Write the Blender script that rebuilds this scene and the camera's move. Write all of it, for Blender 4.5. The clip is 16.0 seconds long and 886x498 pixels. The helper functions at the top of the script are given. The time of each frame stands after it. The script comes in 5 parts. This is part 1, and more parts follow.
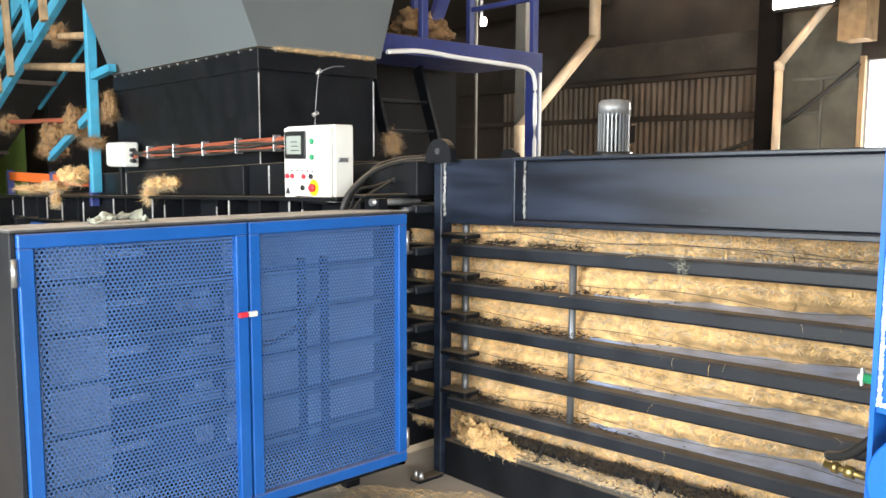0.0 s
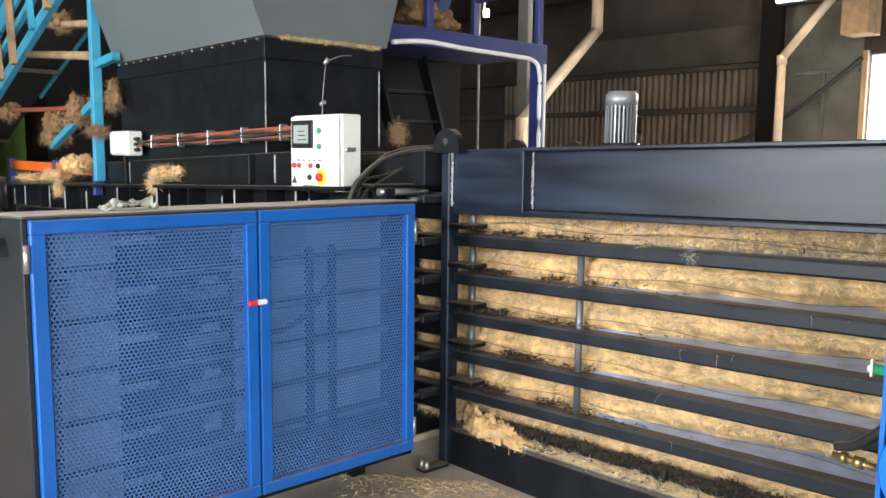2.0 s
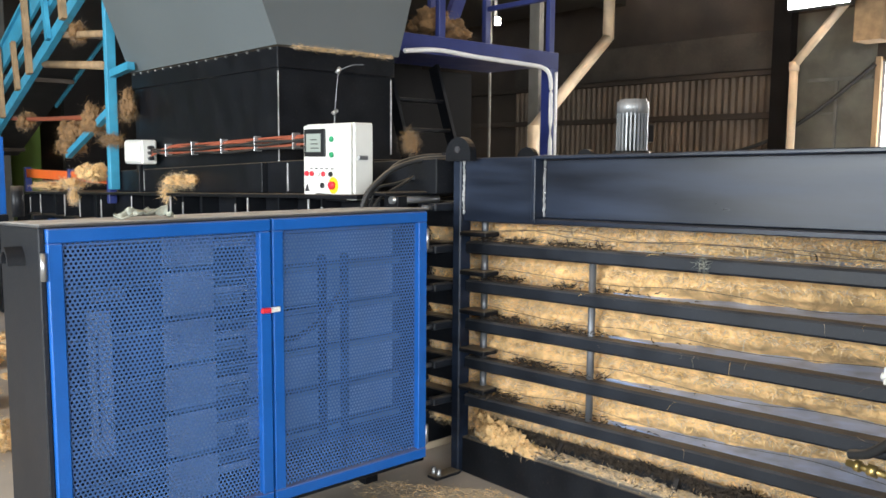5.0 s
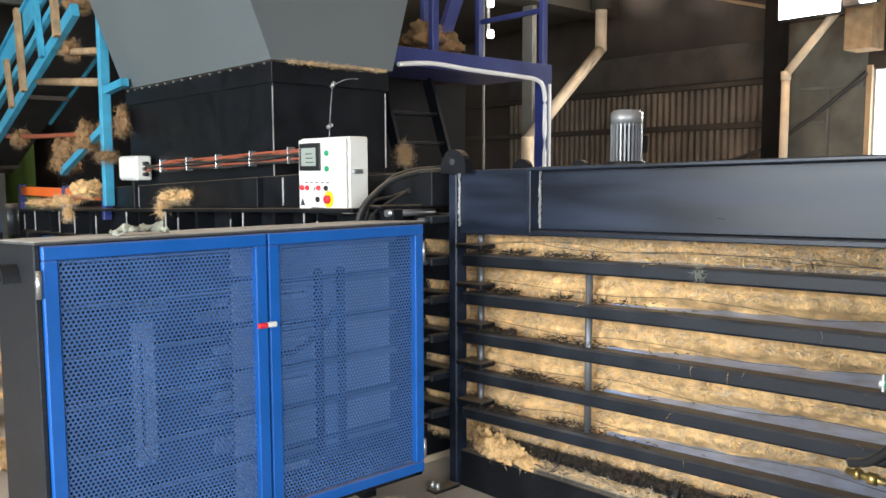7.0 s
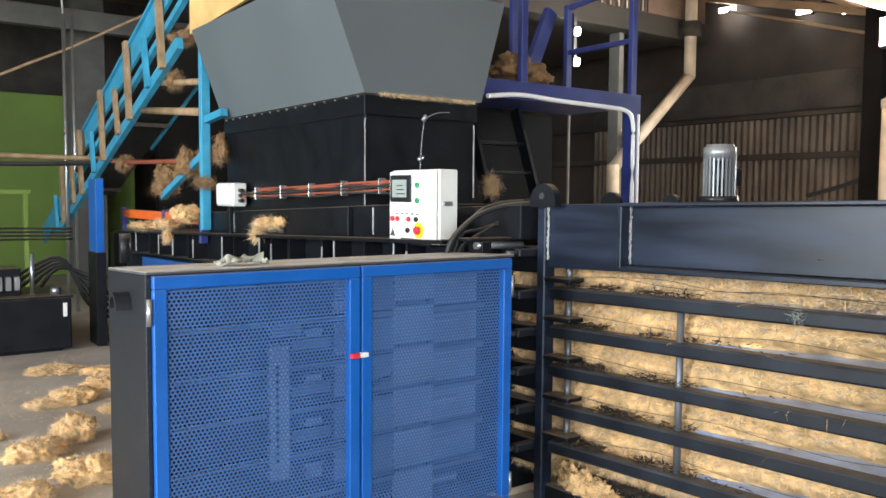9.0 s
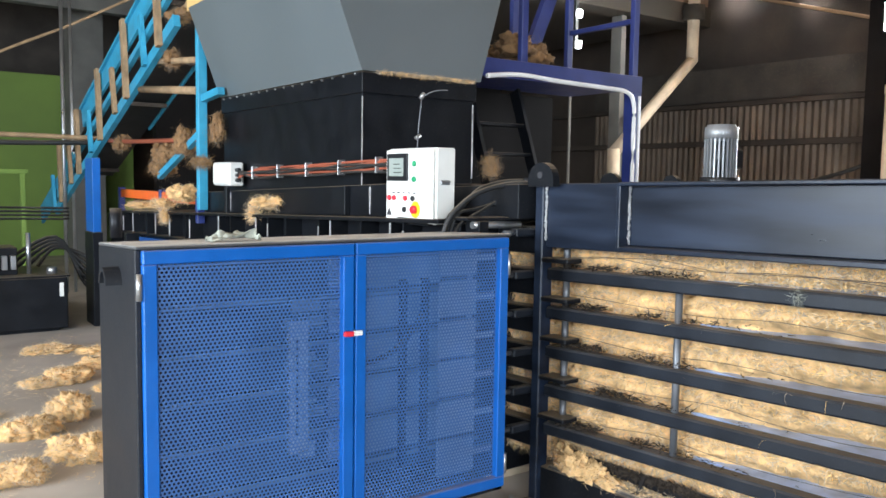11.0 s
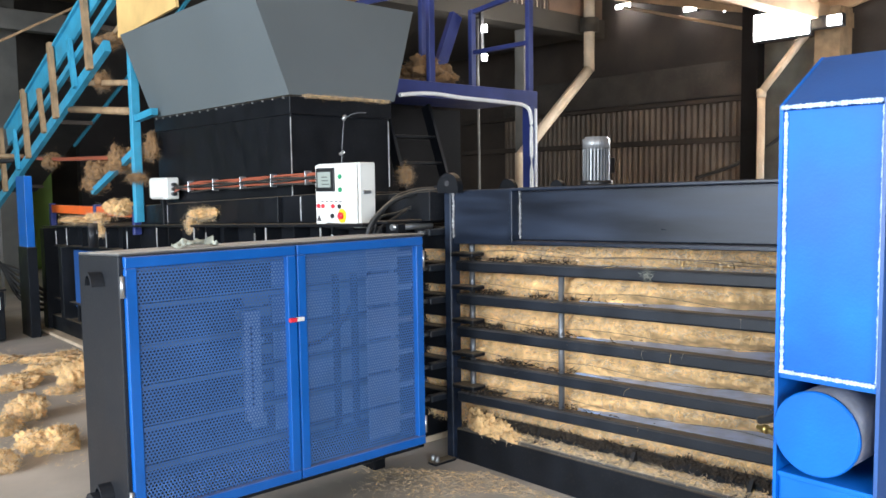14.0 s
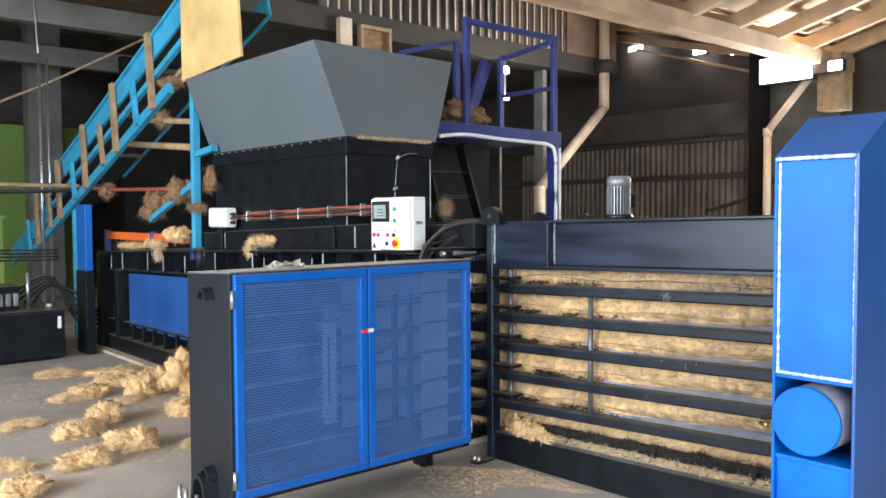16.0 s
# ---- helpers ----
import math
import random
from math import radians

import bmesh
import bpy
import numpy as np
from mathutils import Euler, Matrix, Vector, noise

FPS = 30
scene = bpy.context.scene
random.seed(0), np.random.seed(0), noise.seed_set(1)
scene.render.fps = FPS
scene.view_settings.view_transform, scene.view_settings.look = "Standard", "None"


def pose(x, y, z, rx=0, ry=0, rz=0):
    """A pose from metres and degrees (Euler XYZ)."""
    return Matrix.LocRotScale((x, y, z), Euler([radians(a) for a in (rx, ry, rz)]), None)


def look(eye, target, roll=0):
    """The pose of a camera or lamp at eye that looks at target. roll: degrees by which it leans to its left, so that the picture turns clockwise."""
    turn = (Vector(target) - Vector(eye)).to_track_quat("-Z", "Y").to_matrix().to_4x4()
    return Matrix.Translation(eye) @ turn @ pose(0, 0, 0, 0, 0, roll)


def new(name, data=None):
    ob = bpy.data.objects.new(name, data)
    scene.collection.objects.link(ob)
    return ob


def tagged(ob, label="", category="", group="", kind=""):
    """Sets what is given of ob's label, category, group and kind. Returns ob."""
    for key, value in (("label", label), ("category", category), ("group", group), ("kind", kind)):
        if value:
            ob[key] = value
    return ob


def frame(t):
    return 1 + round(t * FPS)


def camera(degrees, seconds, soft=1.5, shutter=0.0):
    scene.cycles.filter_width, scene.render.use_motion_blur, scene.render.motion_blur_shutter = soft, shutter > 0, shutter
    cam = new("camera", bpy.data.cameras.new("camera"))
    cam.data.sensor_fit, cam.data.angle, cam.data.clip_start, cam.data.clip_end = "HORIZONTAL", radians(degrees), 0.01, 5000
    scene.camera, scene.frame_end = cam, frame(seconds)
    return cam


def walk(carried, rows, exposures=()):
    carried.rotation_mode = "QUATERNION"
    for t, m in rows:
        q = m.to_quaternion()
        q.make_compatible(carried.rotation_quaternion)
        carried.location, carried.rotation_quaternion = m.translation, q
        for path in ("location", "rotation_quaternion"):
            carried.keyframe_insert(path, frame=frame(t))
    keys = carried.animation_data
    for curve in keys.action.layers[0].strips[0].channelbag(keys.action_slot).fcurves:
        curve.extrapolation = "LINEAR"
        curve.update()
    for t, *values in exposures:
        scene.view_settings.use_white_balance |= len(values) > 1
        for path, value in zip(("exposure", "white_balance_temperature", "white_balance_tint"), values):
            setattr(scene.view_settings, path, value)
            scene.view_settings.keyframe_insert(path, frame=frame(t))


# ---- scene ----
cam = camera(57.1, 16.0, soft=1.6)

PATH = [
    (0, (0.305, 0.565, 1.603), (1.629, 2.048, 1.383), 0.2),
    (0.5, (0.275, 0.582, 1.595), (1.601, 2.063, 1.378), -0.1),
    (1, (0.271, 0.581, 1.6), (1.59, 2.069, 1.385), -0.1),
    (1.5, (0.269, 0.589, 1.595), (1.591, 2.075, 1.382), 0.2),
    (2, (0.268, 0.592, 1.591), (1.595, 2.07, 1.353), 0.6),
    (2.5, (0.27, 0.589, 1.591), (1.592, 2.068, 1.334), 0.8),
    (3, (0.265, 0.591, 1.591), (1.572, 2.082, 1.327), 0.9),
    (3.5, (0.265, 0.592, 1.59), (1.564, 2.091, 1.335), 0.9),
    (4, (0.262, 0.587, 1.592), (1.562, 2.087, 1.347), 0.6),
    (4.5, (0.259, 0.583, 1.594), (1.564, 2.081, 1.363), 0.6),
    (7, (0.256, 0.586, 1.595), (1.573, 2.079, 1.405), -0.2),
    (7.5, (0.256, 0.587, 1.594), (1.572, 2.082, 1.409), -0.4),
    (8, (0.256, 0.588, 1.596), (1.562, 2.091, 1.41), -0.5),
    (8.5, (0.222, 0.599, 1.633), (1.478, 2.146, 1.465), 0.4),
    (8.7, (0.202, 0.59, 1.644), (1.399, 2.186, 1.506), 0.4),
    (10.8, (0.227, 0.607, 1.618), (1.339, 2.263, 1.472), 0.7),
    (11, (0.243, 0.614, 1.611), (1.409, 2.23, 1.441), 0.9),
    (11.5, (0.249, 0.596, 1.608), (1.484, 2.157, 1.405), 0.5),
    (12, (0.267, 0.581, 1.612), (1.546, 2.103, 1.402), 0.3),
    (12.5, (0.248, 0.566, 1.636), (1.579, 2.053, 1.497), 0.3),
    (13, (0.17, 0.456, 1.628), (1.519, 1.929, 1.525), -0.2),
    (13.5, (0.018, 0.168, 1.639), (1.337, 1.665, 1.496), -0.6),
    (14, (-0.202, 0.033, 1.646), (1.116, 1.529, 1.483), -0.8),
    (14.5, (-0.44, -0.065, 1.652), (0.886, 1.422, 1.481), -1.0),
    (15, (-0.513, -0.208, 1.687), (0.802, 1.295, 1.566), -0.9),
    (15.5, (-0.649, -0.307, 1.683), (0.653, 1.209, 1.604), -0.3),
    (16, (-0.828, -0.333, 1.663), (0.478, 1.179, 1.574), -0.3),
]
walk(cam, [(t, look(eye, target, roll)) for t, eye, target, roll in PATH], exposures=((0, 0.58, 7000, 10), (1.0, 0.55, 6950, 10), (1.6, 0.47, 6820, 10), (2.3, 0.20, 6720, 10), (8.0, 0.17, 6680, 10), (11.0, 0.32, 6200, 10), (12.0, 0.32, 6200, 10), (14.0, 0.19, 6250, 11), (16.0, 0.19, 6150, 11)))

# ---------------------------------------------------------------- light
world = bpy.data.worlds.new("world")
scene.world = world
world.use_nodes = True
wn = world.node_tree
sky = wn.nodes.new("ShaderNodeTexSky")
sky.sky_type = "NISHITA"
sky.sun_disc = False
sky.sun_elevation, sky.sun_rotation = radians(48), radians(215)
wn.links.new(sky.outputs[0], wn.nodes["Background"].inputs[0])
wn.nodes["Background"].inputs[1].default_value = 0.10


def area_lamp(name, eye, target, sx, sy, watts, colour):
    data = bpy.data.lights.new(name, "AREA")
    data.shape, data.size, data.size_y, data.energy, data.color = "RECTANGLE", sx, sy, watts, colour
    ob = new(name, data)
    ob.matrix_world = look(eye, target)
    return ob


sun = bpy.data.lights.new("sun", "SUN")
sun.energy, sun.angle, sun.color = 2.5, radians(0.6), (1.0, 0.94, 0.85)
new("sun", sun).matrix_world = look((-5, -8, 12), (0, 0, 0))

area_lamp("gate_daylight", (-4.0, -6.85, 2.6), (1.5, 4.0, 1.0), 6.5, 4.2, 1120, (0.84, 0.93, 1.0))
area_lamp("side_gate_daylight", (-6.85, 3.5, 2.6), (3.0, 3.8, 1.0), 6.0, 4.0, 1280, (0.84, 0.93, 1.0))
area_lamp("floodlight_beam", (10.8, 5.49, 3.74), (3.0, 5.0, 3.2), 0.7, 0.32, 280, (1.0, 0.97, 0.92))
area_lamp("window_daylight", (11.2, 4.1, 2.6), (6.0, 3.0, 1.2), 1.6, 2.0, 260, (0.95, 0.98, 1.0))

# ---------------------------------------------------------------- materials


def material(name, colour, rough=0.6, metal=0.0, vary=0.12, scale=6.0, bump=0.08, fine=90.0, dust=0.0, dust_colour=(0.34, 0.27, 0.19), spots=0.0, coat=0.0, spec=0.5, island=0.0, stretch=None):
    """Base colour broken by cloudy wear or painted sheen and fine grain; dust gathers on the faces that look up."""
    m = bpy.data.materials.new(name)
    m.use_nodes = True
    nt = m.node_tree
    bsdf = nt.nodes["Principled BSDF"]
    geo = nt.nodes.new("ShaderNodeNewGeometry")
    coord = nt.nodes.new("ShaderNodeTexCoord")
    big = nt.nodes.new("ShaderNodeTexNoise")
    big.inputs["Scale"].default_value, big.inputs["Detail"].default_value = scale, 6
    small = nt.nodes.new("ShaderNodeTexNoise")
    small.inputs["Scale"].default_value, small.inputs["Detail"].default_value = fine, 4
    place = coord.outputs["Object"]
    if stretch:
        mp = nt.nodes.new("ShaderNodeMapping")
        mp.inputs["Scale"].default_value = stretch
        nt.links.new(place, mp.inputs["Vector"])
        place = mp.outputs[0]
    nt.links.new(place, big.inputs["Vector"])
    nt.links.new(coord.outputs["Object"], small.inputs["Vector"])
    ramp = nt.nodes.new("ShaderNodeMapRange")
    ramp.inputs["From Min"].default_value, ramp.inputs["From Max"].default_value = 0.3, 0.7
    ramp.inputs["To Min"].default_value, ramp.inputs["To Max"].default_value = 1 - vary, 1 + vary
    nt.links.new(big.outputs[0], ramp.inputs[0])
    hsv = nt.nodes.new("ShaderNodeHueSaturation")
    hsv.inputs["Color"].default_value = (*colour, 1)
    nt.links.new(ramp.outputs[0], hsv.inputs["Value"])
    out = hsv.outputs[0]
    if island:
        each = nt.nodes.new("ShaderNodeMapRange")
        each.inputs["To Min"].default_value, each.inputs["To Max"].default_value = 1 - island, 1 + 0.4 * island
        nt.links.new(geo.outputs["Random Per Island"], each.inputs[0])
        nt.links.new(each.outputs[0], hsv.inputs["Saturation"])
        both = nt.nodes.new("ShaderNodeMath")
        both.operation = "MULTIPLY"
        nt.links.new(each.outputs[0], both.inputs[0])
        nt.links.new(ramp.outputs[0], both.inputs[1])
        nt.links.new(both.outputs[0], hsv.inputs["Value"])
    if spots:
        sp = nt.nodes.new("ShaderNodeMapRange")
        sp.inputs["From Min"].default_value, sp.inputs["From Max"].default_value = 0.6, 0.72
        mul = nt.nodes.new("ShaderNodeMath")
        mul.operation = "MULTIPLY"
        mul.inputs[1].default_value = spots
        nt.links.new(small.outputs[0], sp.inputs[0])
        nt.links.new(sp.outputs[0], mul.inputs[0])
        mix = nt.nodes.new("ShaderNodeMix")
        mix.data_type = "RGBA"
        mix.inputs["B"].default_value = (*dust_colour, 1)
        nt.links.new(mul.outputs[0], mix.inputs["Factor"])
        nt.links.new(out, mix.inputs["A"])
        out = mix.outputs["Result"]
    if dust:
        sep = nt.nodes.new("ShaderNodeSeparateXYZ")
        nt.links.new(geo.outputs["Normal"], sep.inputs[0])
        up = nt.nodes.new("ShaderNodeMapRange")
        up.inputs["From Min"].default_value, up.inputs["From Max"].default_value, up.inputs["To Max"].default_value = 0.5, 0.95, dust
        nt.links.new(sep.outputs["Z"], up.inputs[0])
        mul = nt.nodes.new("ShaderNodeMath")
        mul.operation = "MULTIPLY"
        nt.links.new(up.outputs[0], mul.inputs[0])
        nt.links.new(big.outputs[0], mul.inputs[1])
        two = nt.nodes.new("ShaderNodeMath")
        two.operation, two.use_clamp = "MULTIPLY", True
        two.inputs[1].default_value = 1.8
        nt.links.new(mul.outputs[0], two.inputs[0])
        mix = nt.nodes.new("ShaderNodeMix")
        mix.data_type = "RGBA"
        mix.inputs["B"].default_value = (*dust_colour, 1)
        nt.links.new(two.outputs[0], mix.inputs["Factor"])
        nt.links.new(out, mix.inputs["A"])
        out = mix.outputs["Result"]
    nt.links.new(out, bsdf.inputs["Base Color"])
    rr = nt.nodes.new("ShaderNodeMapRange")
    rr.inputs["To Min"].default_value, rr.inputs["To Max"].default_value = max(rough - 0.12, 0.03), min(rough + 0.14, 1)
    nt.links.new(big.outputs[0], rr.inputs[0])
    nt.links.new(rr.outputs[0], bsdf.inputs["Roughness"])
    bsdf.inputs["Metallic"].default_value = metal
    bsdf.inputs["Coat Weight"].default_value = coat
    bsdf.inputs["Specular IOR Level"].default_value = spec
    if bump:
        b = nt.nodes.new("ShaderNodeBump")
        b.inputs["Strength"].default_value, b.inputs["Distance"].default_value = bump, 0.01
        nt.links.new(small.outputs[0], b.inputs["Height"])
        nt.links.new(b.outputs[0], bsdf.inputs["Normal"])
    return m


def glow(name, colour, strength):
    m = bpy.data.materials.new(name)
    m.use_nodes = True
    bsdf = m.node_tree.nodes["Principled BSDF"]
    bsdf.inputs["Base Color"].default_value = (*colour, 1)
    bsdf.inputs["Emission Color"].default_value = (*colour, 1)
    bsdf.inputs["Emission Strength"].default_value = strength
    return m


BLACK = material("black_machine_paint", (0.0068, 0.0078, 0.0102), 0.40, spec=0.2, vary=0.25, dust=0.55, spots=0.04)
# Stretched streaks put the beam's blurred reflections into the colour.
BEAM = material("sheen_streaked_slate_paint", (0.010, 0.0152, 0.028), 0.33, spec=0.38, vary=0.6, scale=7.0, stretch=(1, 0.22, 1.6), dust=0.15, bump=0.015)
BAR = material("dusty_slate_bar_paint", (0.0105, 0.013, 0.018), 0.42, spec=0.3, vary=0.35, scale=5.0, dust=0.5, dust_colour=(0.16, 0.15, 0.145), spots=0.05, bump=0.04)
CHAR = material("charcoal_sheet_paint", (0.010, 0.0115, 0.015), 0.5, spec=0.3, vary=0.15, scale=2.0, spots=0.08)
GREY = material("grey_hopper_paint", (0.112, 0.130, 0.138), 0.42, vary=0.06, scale=1.2, fine=30, bump=0.03)
BLUE = material("bright_blue_paint", (0.005, 0.098, 0.39), 0.33, vary=0.10, dust=0.45)
# The strong cloudy tone imitates the uneven sheen of the tower face.
TOWER_BLUE = material("glossy_azure_paint", (0.004, 0.125, 0.52), 0.42, spec=0.25, vary=0.26, scale=2.6)
MESH_BLUE = material("perforated_blue_paint", (0.050, 0.130, 0.33), 0.45, vary=0.12)
NAVY = material("violet_blue_paint", (0.022, 0.034, 0.15), 0.4, vary=0.2, dust=0.3)
CYAN = material("turquoise_paint", (0.04, 0.30, 0.47), 0.5, vary=0.2, spots=0.2, dust=0.6)
ORANGE = material("orange_rack_paint", (0.80, 0.14, 0.02), 0.45, dust=0.5)
WHITE = material("white_enamel", (0.74, 0.74, 0.70), 0.35, vary=0.04, bump=0.02)
WELD = material("bright_weld_bead", (0.45, 0.45, 0.45), 0.4, metal=0.6, vary=0.4, fine=200, bump=0.5)
STEEL = material("galvanised_steel", (0.42, 0.43, 0.44), 0.32, metal=0.85, vary=0.15)
ALU = material("cast_aluminium", (0.32, 0.33, 0.34), 0.42, metal=0.5, vary=0.15, spots=0.1)
RUBBER = material("black_rubber", (0.018, 0.018, 0.018), 0.55, vary=0.2, dust=0.5)
WOOD = material("weathered_timber", (0.30, 0.20, 0.11), 0.75, vary=0.3, scale=8, bump=0.25)
PLY = material("raw_plywood", (0.66, 0.44, 0.17), 0.6, vary=0.2, scale=3)
COIR = material("golden_coir_fibre", (0.72, 0.455, 0.205), 0.9, vary=0.35, scale=14, fine=120, bump=0.9)
FIBRE = material("loose_coir_strands", (0.86, 0.605, 0.315), 0.8, island=0.65, vary=0.3, scale=20, bump=0)
DARKFIBRE = material("dark_coir_pith", (0.035, 0.024, 0.015), 0.95, vary=0.5, scale=25, bump=0.8)
CONCRETE = material("dusty_concrete", (0.40, 0.355, 0.305), 0.75, vary=0.28, scale=1.1, fine=9, bump=0.12, spots=0.55, dust_colour=(0.50, 0.43, 0.33))
# Concrete coloured dark brown, with the gloom under the roof in it.
BEAM_CONC = material("dimmed_brown_concrete", (0.042, 0.035, 0.026), 0.85, vary=0.2, scale=2, bump=0.2)
SHEET = material("rusty_corrugated_sheet", (0.135, 0.10, 0.072), 0.6, metal=0.2, vary=0.4, scale=1.5, spots=0.3, dust_colour=(0.12, 0.06, 0.03))
DARK_BROWN = material("dark_brown_wall", (0.048, 0.036, 0.028), 0.85, vary=0.4, scale=1.2, spots=0.2)
ROOF = material("tan_roof_boards", (0.42, 0.285, 0.165), 0.8, vary=0.3, scale=2.0)
GREEN = material("lime_painted_wall", (0.155, 0.24, 0.045), 0.7, vary=0.15, scale=1.0)
CREAM = material("cream_pipe_plastic", (0.62, 0.50, 0.36), 0.5, vary=0.2, scale=4, spots=0.2)
CABLE_RED = material("red_brown_cable", (0.32, 0.085, 0.045), 0.5)
CABLE_WHITE = material("white_conduit", (0.80, 0.80, 0.80), 0.45, vary=0.05)
SCREEN = material("grey_lcd_glass", (0.30, 0.34, 0.31), 0.15, vary=0.05, bump=0)
BEZEL = material("black_plastic", (0.015, 0.016, 0.018), 0.35, vary=0.1)
RED = material("red_plastic", (0.70, 0.03, 0.05), 0.35)
YELLOW = material("yellow_plastic", (0.85, 0.55, 0.02), 0.4)
GRN = material("green_plastic", (0.02, 0.28, 0.12), 0.4)
INK = material("dark_print", (0.03, 0.03, 0.035), 0.6)
CLOTH = material("grey_green_rag", (0.35, 0.36, 0.30), 0.95, vary=0.4, scale=20, bump=0.4)
# Blue-grey holds the sky's reflection on the steel behind the bars.
SKY_LINER = material("sky_tinted_steel", (0.36, 0.46, 0.70), 0.45, metal=0.0, vary=0.3, scale=10)
# Dusty coir and strands, browned to hold the shade around the conveyor.
SHADECOIR = material("shaded_dusty_coir", (0.24, 0.135, 0.06), 0.95, vary=0.4, scale=14, bump=0.9)
SHADEFIBRE = material("shaded_coir_strands", (0.33, 0.20, 0.09), 0.9, vary=0.3, island=0.6, bump=0)
# Duller than TOWER_BLUE: the tower's side shade and grey reflection are coloured in.
DULL_BLUE = material("dull_slate_blue_paint", (0.022, 0.085, 0.28), 0.4, vary=0.15, scale=2.5)
MEZZ = material("brown_ribbed_cladding", (0.085, 0.06, 0.045), 0.5, vary=0.3, scale=2)
BOARD = material("brown_panel_board", (0.20, 0.125, 0.08), 0.7, vary=0.25, scale=3)
BARREL = material("scuffed_blue_grey", (0.14, 0.15, 0.19), 0.5, vary=0.4, scale=8, spots=0.4)
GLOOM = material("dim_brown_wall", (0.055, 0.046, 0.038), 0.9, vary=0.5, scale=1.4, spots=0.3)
# Greenish grey, lightened to hold window light and haze on the wall.
WALL_HAZE = material("window_haze_grey", (0.125, 0.12, 0.10), 0.8, vary=0.35, scale=2.5, spots=0.25)
HAZY = material("grey_roof_beam", (0.15, 0.145, 0.13), 0.85, vary=0.25, scale=2, bump=0.2)
# Near-black colour that carries the gloom behind the machine.
DARKNET = material("gloom_black_sheet", (0.008, 0.007, 0.007), 0.9, vary=0.4, scale=2, spec=0.15)
# Weld beads made pale, with the tower's edge highlights in their colour.
TOWER_WELD = material("highlight_blue_weld", (0.58, 0.74, 0.95), 0.35, vary=0.4, scale=40)
PALE = material("pale_galvanised_plate", (0.29, 0.36, 0.52), 0.45, metal=0.2, vary=0.12)
DAYLIGHT = glow("outdoor_daylight", (0.95, 0.98, 1.0), 6.0)
LAMP = glow("floodlight_glass", (1.0, 1.0, 0.98), 60.0)
PINSTEEL = material("dull_pin_steel", (0.13, 0.135, 0.145), 0.38, metal=0.5, vary=0.3)
BRASS = material("brass_fitting", (0.62, 0.45, 0.16), 0.3, metal=0.9)

# ---------------------------------------------------------------- mesh helpers


def taper(v, fall):
    """The baler leans a little along its length: its upper edges fall towards the feed end."""
    return Vector((v.x, v.y, v.z * (1 - fall * (v.y - 3.5))))


def skew(v):
    """The bale chamber stands a little askew: its outlet end lies further back and higher."""
    run = 3.5 - v.y
    return Vector((v.x + 0.04 * run, v.y, v.z + run * (0.022 + 0.012 * (1.62 - v.z)) * min(max(v.z, 0.0) / 0.35, 1.0)))


LEANING = {}
LEVEL = {"hopper_neck", "neck_collar", "neck_weld", "hopper", "bolt", "settled_fibre"}


def thing(name, at, label, category, group="", lean=0.0):
    ob = new(name)
    ob.location = at
    ob.empty_display_size = 0.1
    tagged(ob, label, category, group)
    if lean:
        LEANING[ob.name] = lean
    return ob


def origin(ob):
    p = Vector((0, 0, 0))
    while ob is not None:
        p += ob.location
        ob = ob.parent
    return p


def leans(ob):
    while ob is not None:
        if ob.name in LEANING:
            return LEANING[ob.name]
        ob = ob.parent
    return 0.0


def part(name, bm, mat, parent=None, label="", smooth=False):
    fall = 0.0 if name in LEVEL else leans(parent)
    if fall:
        for v in bm.verts:
            v.co = skew(v.co) if fall == "askew" else taper(v.co, fall)
    shift = origin(parent)
    for v in bm.verts:
        v.co -= shift
    if smooth:
        for f in bm.faces:
            f.smooth = True
    me = bpy.data.meshes.new(name)
    bm.to_mesh(me)
    bm.free()
    me.materials.append(mat)
    ob = new(name, me)
    ob.parent = parent
    if label:
        ob["label"] = label
    return ob


def box(x0, x1, y0, y1, z0, z1, bevel=0.004, bm=None):
    bm = bm or bmesh.new()
    tmp = bmesh.new()
    bmesh.ops.create_cube(tmp, size=1, matrix=Matrix.Translation(((x0 + x1) / 2, (y0 + y1) / 2, (z0 + z1) / 2)) @ Matrix.Diagonal((abs(x1 - x0), abs(y1 - y0), abs(z1 - z0), 1)))
    if bevel:
        bmesh.ops.bevel(tmp, geom=tmp.edges[:], offset=min(bevel, abs(x1 - x0) / 3, abs(y1 - y0) / 3, abs(z1 - z0) / 3), segments=1, affect="EDGES")
    merge(bm, tmp)
    return bm


def merge(bm, tmp):
    me = bpy.data.meshes.new("tmp")
    tmp.to_mesh(me)
    tmp.free()
    bm.from_mesh(me)
    bpy.data.meshes.remove(me)


def rod(p0, p1, r, n=14, bm=None, r2=None, bevel=0.0):
    bm = bm or bmesh.new()
    p0, p1 = Vector(p0), Vector(p1)
    tmp = bmesh.new()
    q = (p1 - p0).to_track_quat("Z", "Y").to_matrix().to_4x4()
    bmesh.ops.create_cone(tmp, cap_ends=True, segments=n, radius1=r, radius2=r if r2 is None else r2, depth=(p1 - p0).length, matrix=Matrix.Translation((p0 + p1) / 2) @ q)
    if bevel:
        bmesh.ops.bevel(tmp, geom=[e for e in tmp.edges if any(len(f.verts) > 4 for f in e.link_faces)], offset=bevel, segments=2, affect="EDGES")
    for f in tmp.faces:
        f.smooth = len(f.verts) <= 4
    merge(bm, tmp)
    return bm


